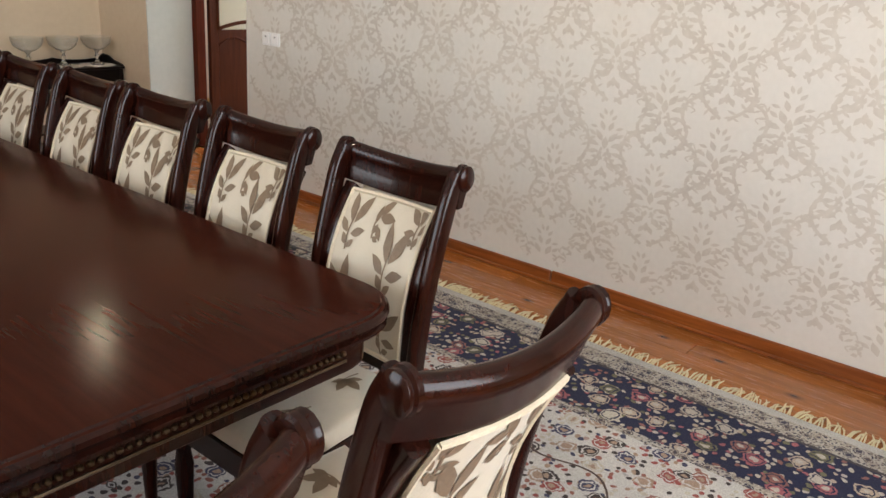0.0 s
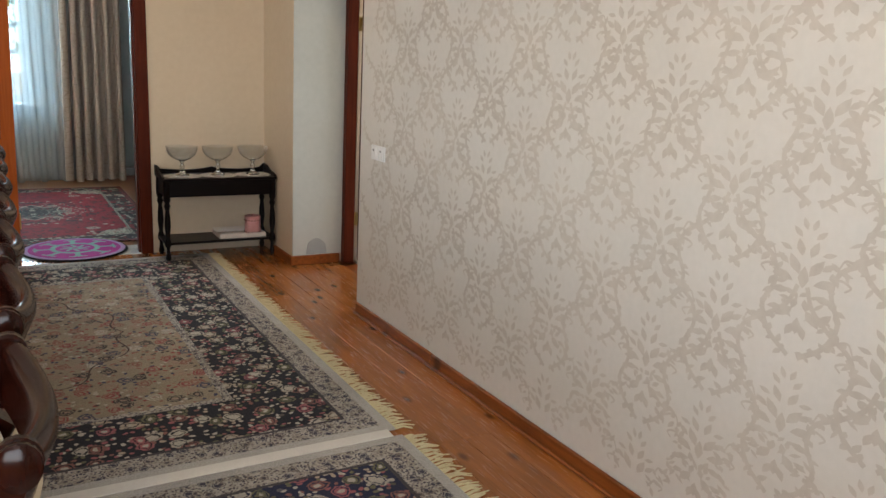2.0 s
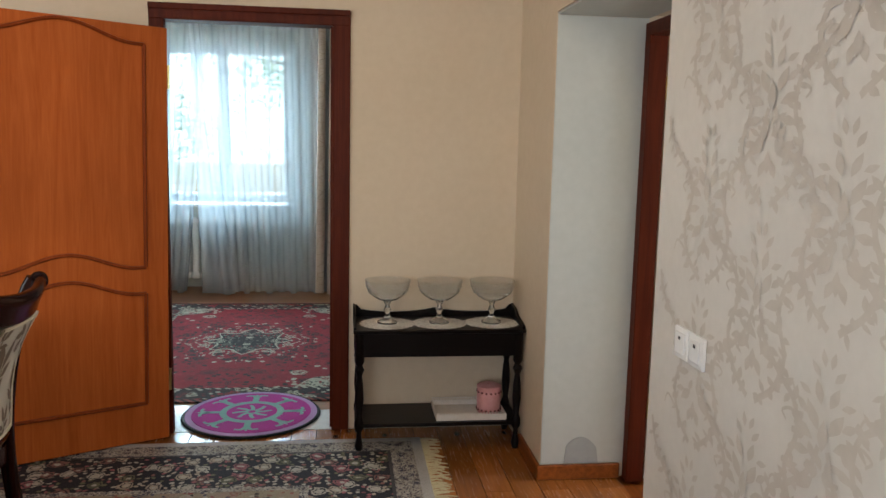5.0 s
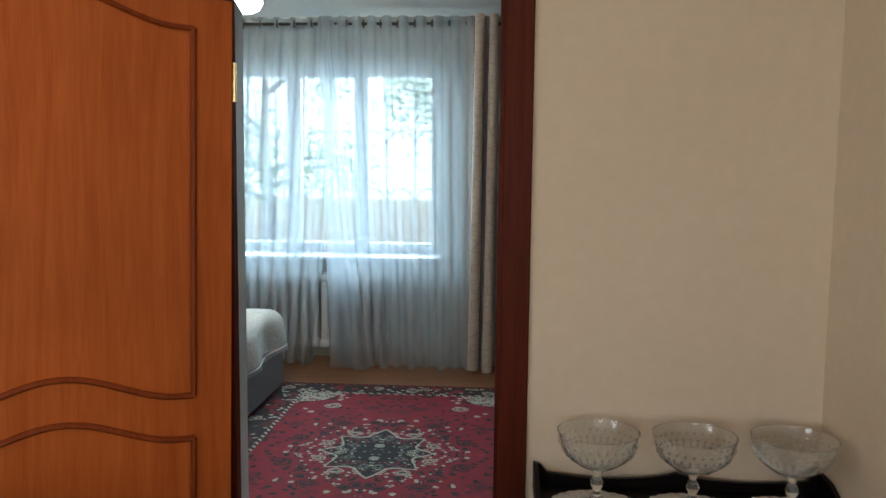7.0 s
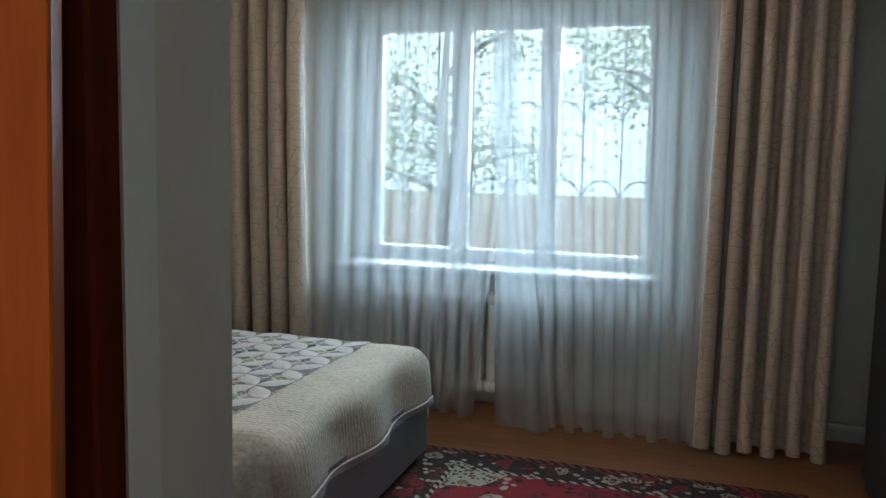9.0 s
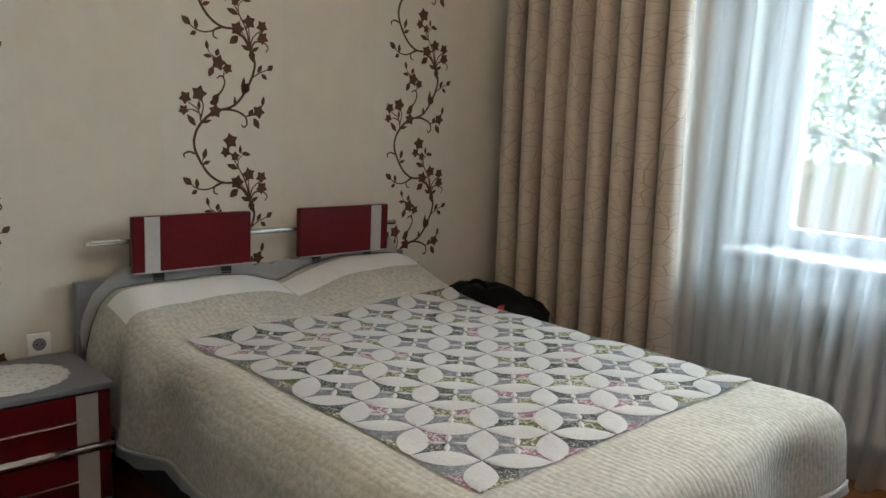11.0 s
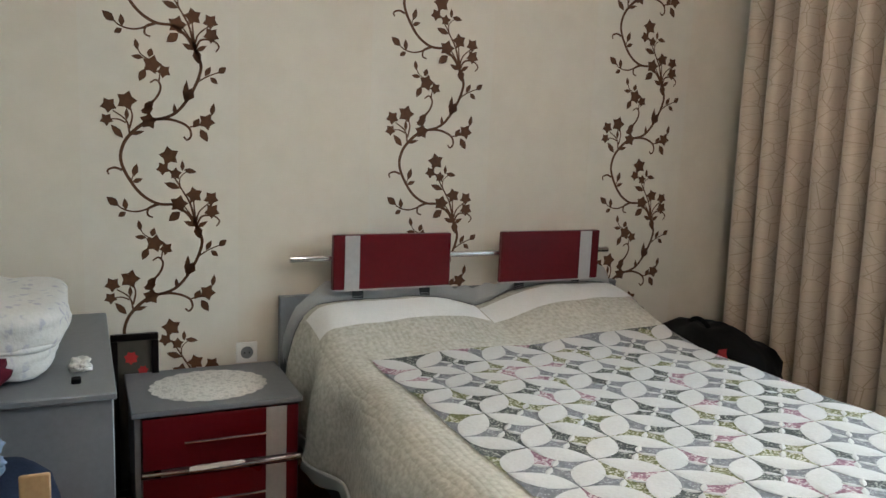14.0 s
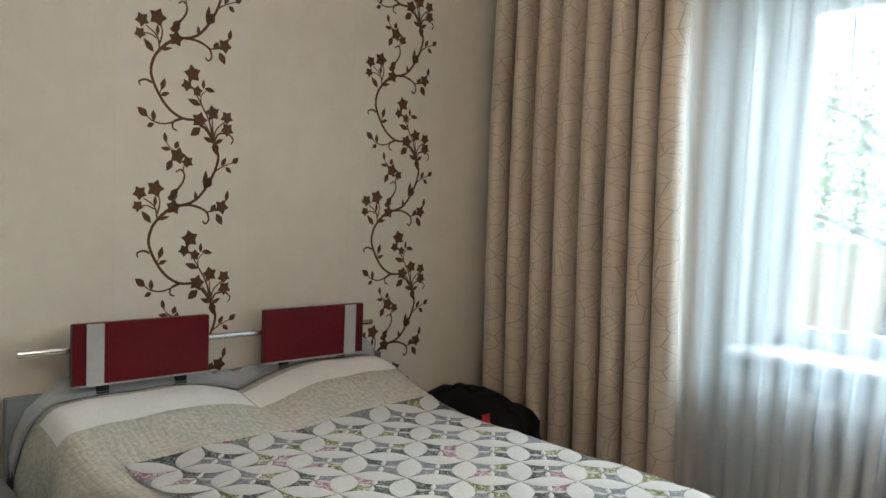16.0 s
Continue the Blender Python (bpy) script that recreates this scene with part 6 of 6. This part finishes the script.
ring(bm, 0.135, 0.172, 0.0195)
fl = lambda u, v: Vector((u, v, 0.0195))
for k in range(8):
    a = 2 * math.pi * k / 8
    c, s = math.cos(a), math.sin(a)
    stripe(bm, [(0.165 * c, 0.165 * s), (0.21 * c, 0.21 * s), (0.24 * c, 0.24 * s)], 0.036, fl, 0.9)
    for d in (-1, 1):
        b = a + d * 0.9
        stripe(bm, [(0.225 * c, 0.225 * s), (0.25 * c + 0.03 * math.cos(b), 0.25 * s + 0.03 * math.sin(b)), (0.245 * c + 0.065 * math.cos(a + d * 1.25), 0.245 * s + 0.065 * math.sin(a + d * 1.25))], 0.026, fl, 0.6)
    stripe(bm, [(0.235 * c, 0.235 * s), (0.29 * c, 0.29 * s)], 0.024, fl, 0.4)
    stripe(bm, [(0.02 * c, 0.02 * s), (0.06 * c, 0.06 * s), (0.105 * math.cos(a + 0.16), 0.105 * math.sin(a + 0.16))], 0.024, fl, 0.8)
part("ornament", bm, TURQ, mat_, "turquoise felt ornament", None)

lamp = thing("pendant_lamp", "white glass pendant lamp hanging from the bedroom ceiling", "lamp", "", Matrix.Translation((-2.36, 2.08, H2)))
bm = bmesh.new()
lathe(bm, [(0.05, -0.03), (0.06, -0.015), (0.06, -0.0005)], 24)
part("ceiling_rose", bm, CHROME, lamp)
bm = bmesh.new()
tube(bm, [(0, 0, -0.03), (0, 0, -0.24)], 0.007, 10)
part("stem", bm, CHROME, lamp)
g = Graph("lamp_glass", 0.25)
g.b.inputs["Emission Color"].default_value = (1.0, 0.93, 0.82, 1)
g.b.inputs["Emission Strength"].default_value = 100.0
bm = bmesh.new()
lathe(bm, [(0.035, -0.375), (0.07, -0.36), (0.092, -0.325), (0.088, -0.28), (0.06, -0.245), (0.016, -0.238)], 28)
part("shade", bm, g.finish((0.85, 0.85, 0.82)), lamp, "white glass shade")

wd = thing("wardrobe", "dark glossy wardrobe with chrome handles beside the curtain", "wardrobe")
part("body", boxed(-0.38, 0.195, 1.1, 3.42, 0.0, 2.2, bevel=0.004), DARKGREY, wd)
for k in range(4):
    y0 = 1.11 + 0.575 * k
    dd = part("wardrobe_door", boxed(-0.40, -0.381, y0, y0 + 0.568, 0.06, 2.19, bevel=0.003), DARKGREY, wd)
    bm = bmesh.new()
    yy = y0 + (0.52 if k % 2 == 0 else 0.05)
    tube(bm, [(-0.43, yy, 0.9), (-0.43, yy, 1.25)], 0.007, 8)
    for z in (0.93, 1.22):
        tube(bm, [(-0.43, yy, z), (-0.40, yy, z)], 0.006, 6)
    part("handle", bm, CHROME, dd, "chrome bar handle")

# ---- outside the window ----


def tree(x, y, h, seed):
    rr = random.Random(seed)
    t = thing("tree", "leafy green tree outside the bedroom window", "tree", "garden trees", Matrix.Translation((x, y, -0.42)))
    bm = bmesh.new()
    tips = []
    tube(bm, [(0, 0, 0), (0.05, 0.02, h * 0.25), (-0.04, 0.05, h * 0.5), (0.02, 0, h * 0.85)], [0.16, 0.12, 0.09, 0.03], 8)
    for k in range(9):
        z = h * rr.uniform(0.3, 0.8)
        a = rr.uniform(0, 6.28)
        le = rr.uniform(0.8, 1.6)
        e = Vector((le * math.cos(a), le * math.sin(a), z + rr.uniform(0.2, 0.9)))
        tube(bm, [(0, 0, z), e * 0.5 + Vector((0, 0, z * 0.5 + 0.1)), e], [0.05, 0.035, 0.012], 6)
        tips += [e, e * 0.6 + Vector((0, 0, z * 0.4))]
    part("trunk", bm, BARK, t)
    bm = bmesh.new()
    for tip in tips:
        for _ in range(190):
            p = tip + Vector((rr.gauss(0, 0.42), rr.gauss(0, 0.42), rr.gauss(0, 0.36)))
            d, w = Vector((rr.uniform(-1, 1), rr.uniform(-1, 1), rr.uniform(-1, 0.4))).normalized() * rr.uniform(0.07, 0.13), Vector((rr.uniform(-1, 1), rr.uniform(-1, 1), rr.uniform(-1, 1))).normalized() * 0.035
            bm.faces.new([bm.verts.new(q) for q in (p, p + d * 0.5 + w, p + d, p + d * 0.5 - w)])
    g = LEAFMAT
    part("crown", bm, g, t, "", None)


g = Graph("tree_leaves", 0.6)
tint = g.ramp(g.random(True), [(0.0, (0.10, 0.17, 0.06)), (1.0, (0.20, 0.28, 0.12))])
LEAFMAT = g.finish(tint)
glow_through, both = g.t.nodes.new("ShaderNodeBsdfTranslucent"), g.t.nodes.new("ShaderNodeAddShader")
g.put(glow_through.inputs[0], tint)
g.t.links.new(g.b.outputs[0], both.inputs[0])
g.t.links.new(glow_through.outputs[0], both.inputs[1])
g.t.links.new(both.outputs[0], g.t.nodes["Material Output"].inputs[0])
for x, y, h, s in ((-4.9, 11.0, 4.8, 1), (-1.6, 12.5, 5.2, 2), (1.6, 11.8, 4.6, 3), (-8.5, 12.5, 5.2, 4)):
    tree(x, y, h, s)
g = Graph("hazy_sky")
g.b.inputs["Emission Color"].default_value = (0.44, 0.84, 1.0, 1)
g.b.inputs["Emission Strength"].default_value = 1.1
bm = bmesh.new()
v4 = [bm.verts.new(p) for p in ((-45, 60, -0.4), (40, 60, -0.4), (40, 60, 45), (-45, 60, 45))]
bm.faces.new(v4)
setting("backdrop", bm, g.finish((0.5, 0.5, 0.5)), "bright hazy sky beyond the garden", "sky")

# ---- floorboards of the dining room, one by one ----
base_floor = bpy.data.objects["floor_dining_base"]
rf = random.Random(9)
meshes = {}
x = 0.36
while x > -5.2:
    w = 0.125
    y = -8.0
    while y < -0.001:
        le = rf.choice((1.6, 2.2, 2.8))
        y1 = min(0.0, y + le)
        if y1 > -0.5:
            y1 = 0.0
        key = round(y1 - y, 3)
        if key not in meshes:
            b = boxed(-w / 2 + 0.0008, w / 2 - 0.0008, -key / 2 + 0.0008, key / 2 - 0.0008, -0.02, 0.0, bevel=0.0016)
            me = bpy.data.meshes.new("floorboard")
            b.to_mesh(me)
            b.free()
            me.materials.append(PINE)
            meshes[key] = me
        ob = new("floorboard", meshes[key])
        ob.parent = base_floor
        ob.location = (x - w / 2, (y + y1) / 2, 0)
        y = y1
    x -= w
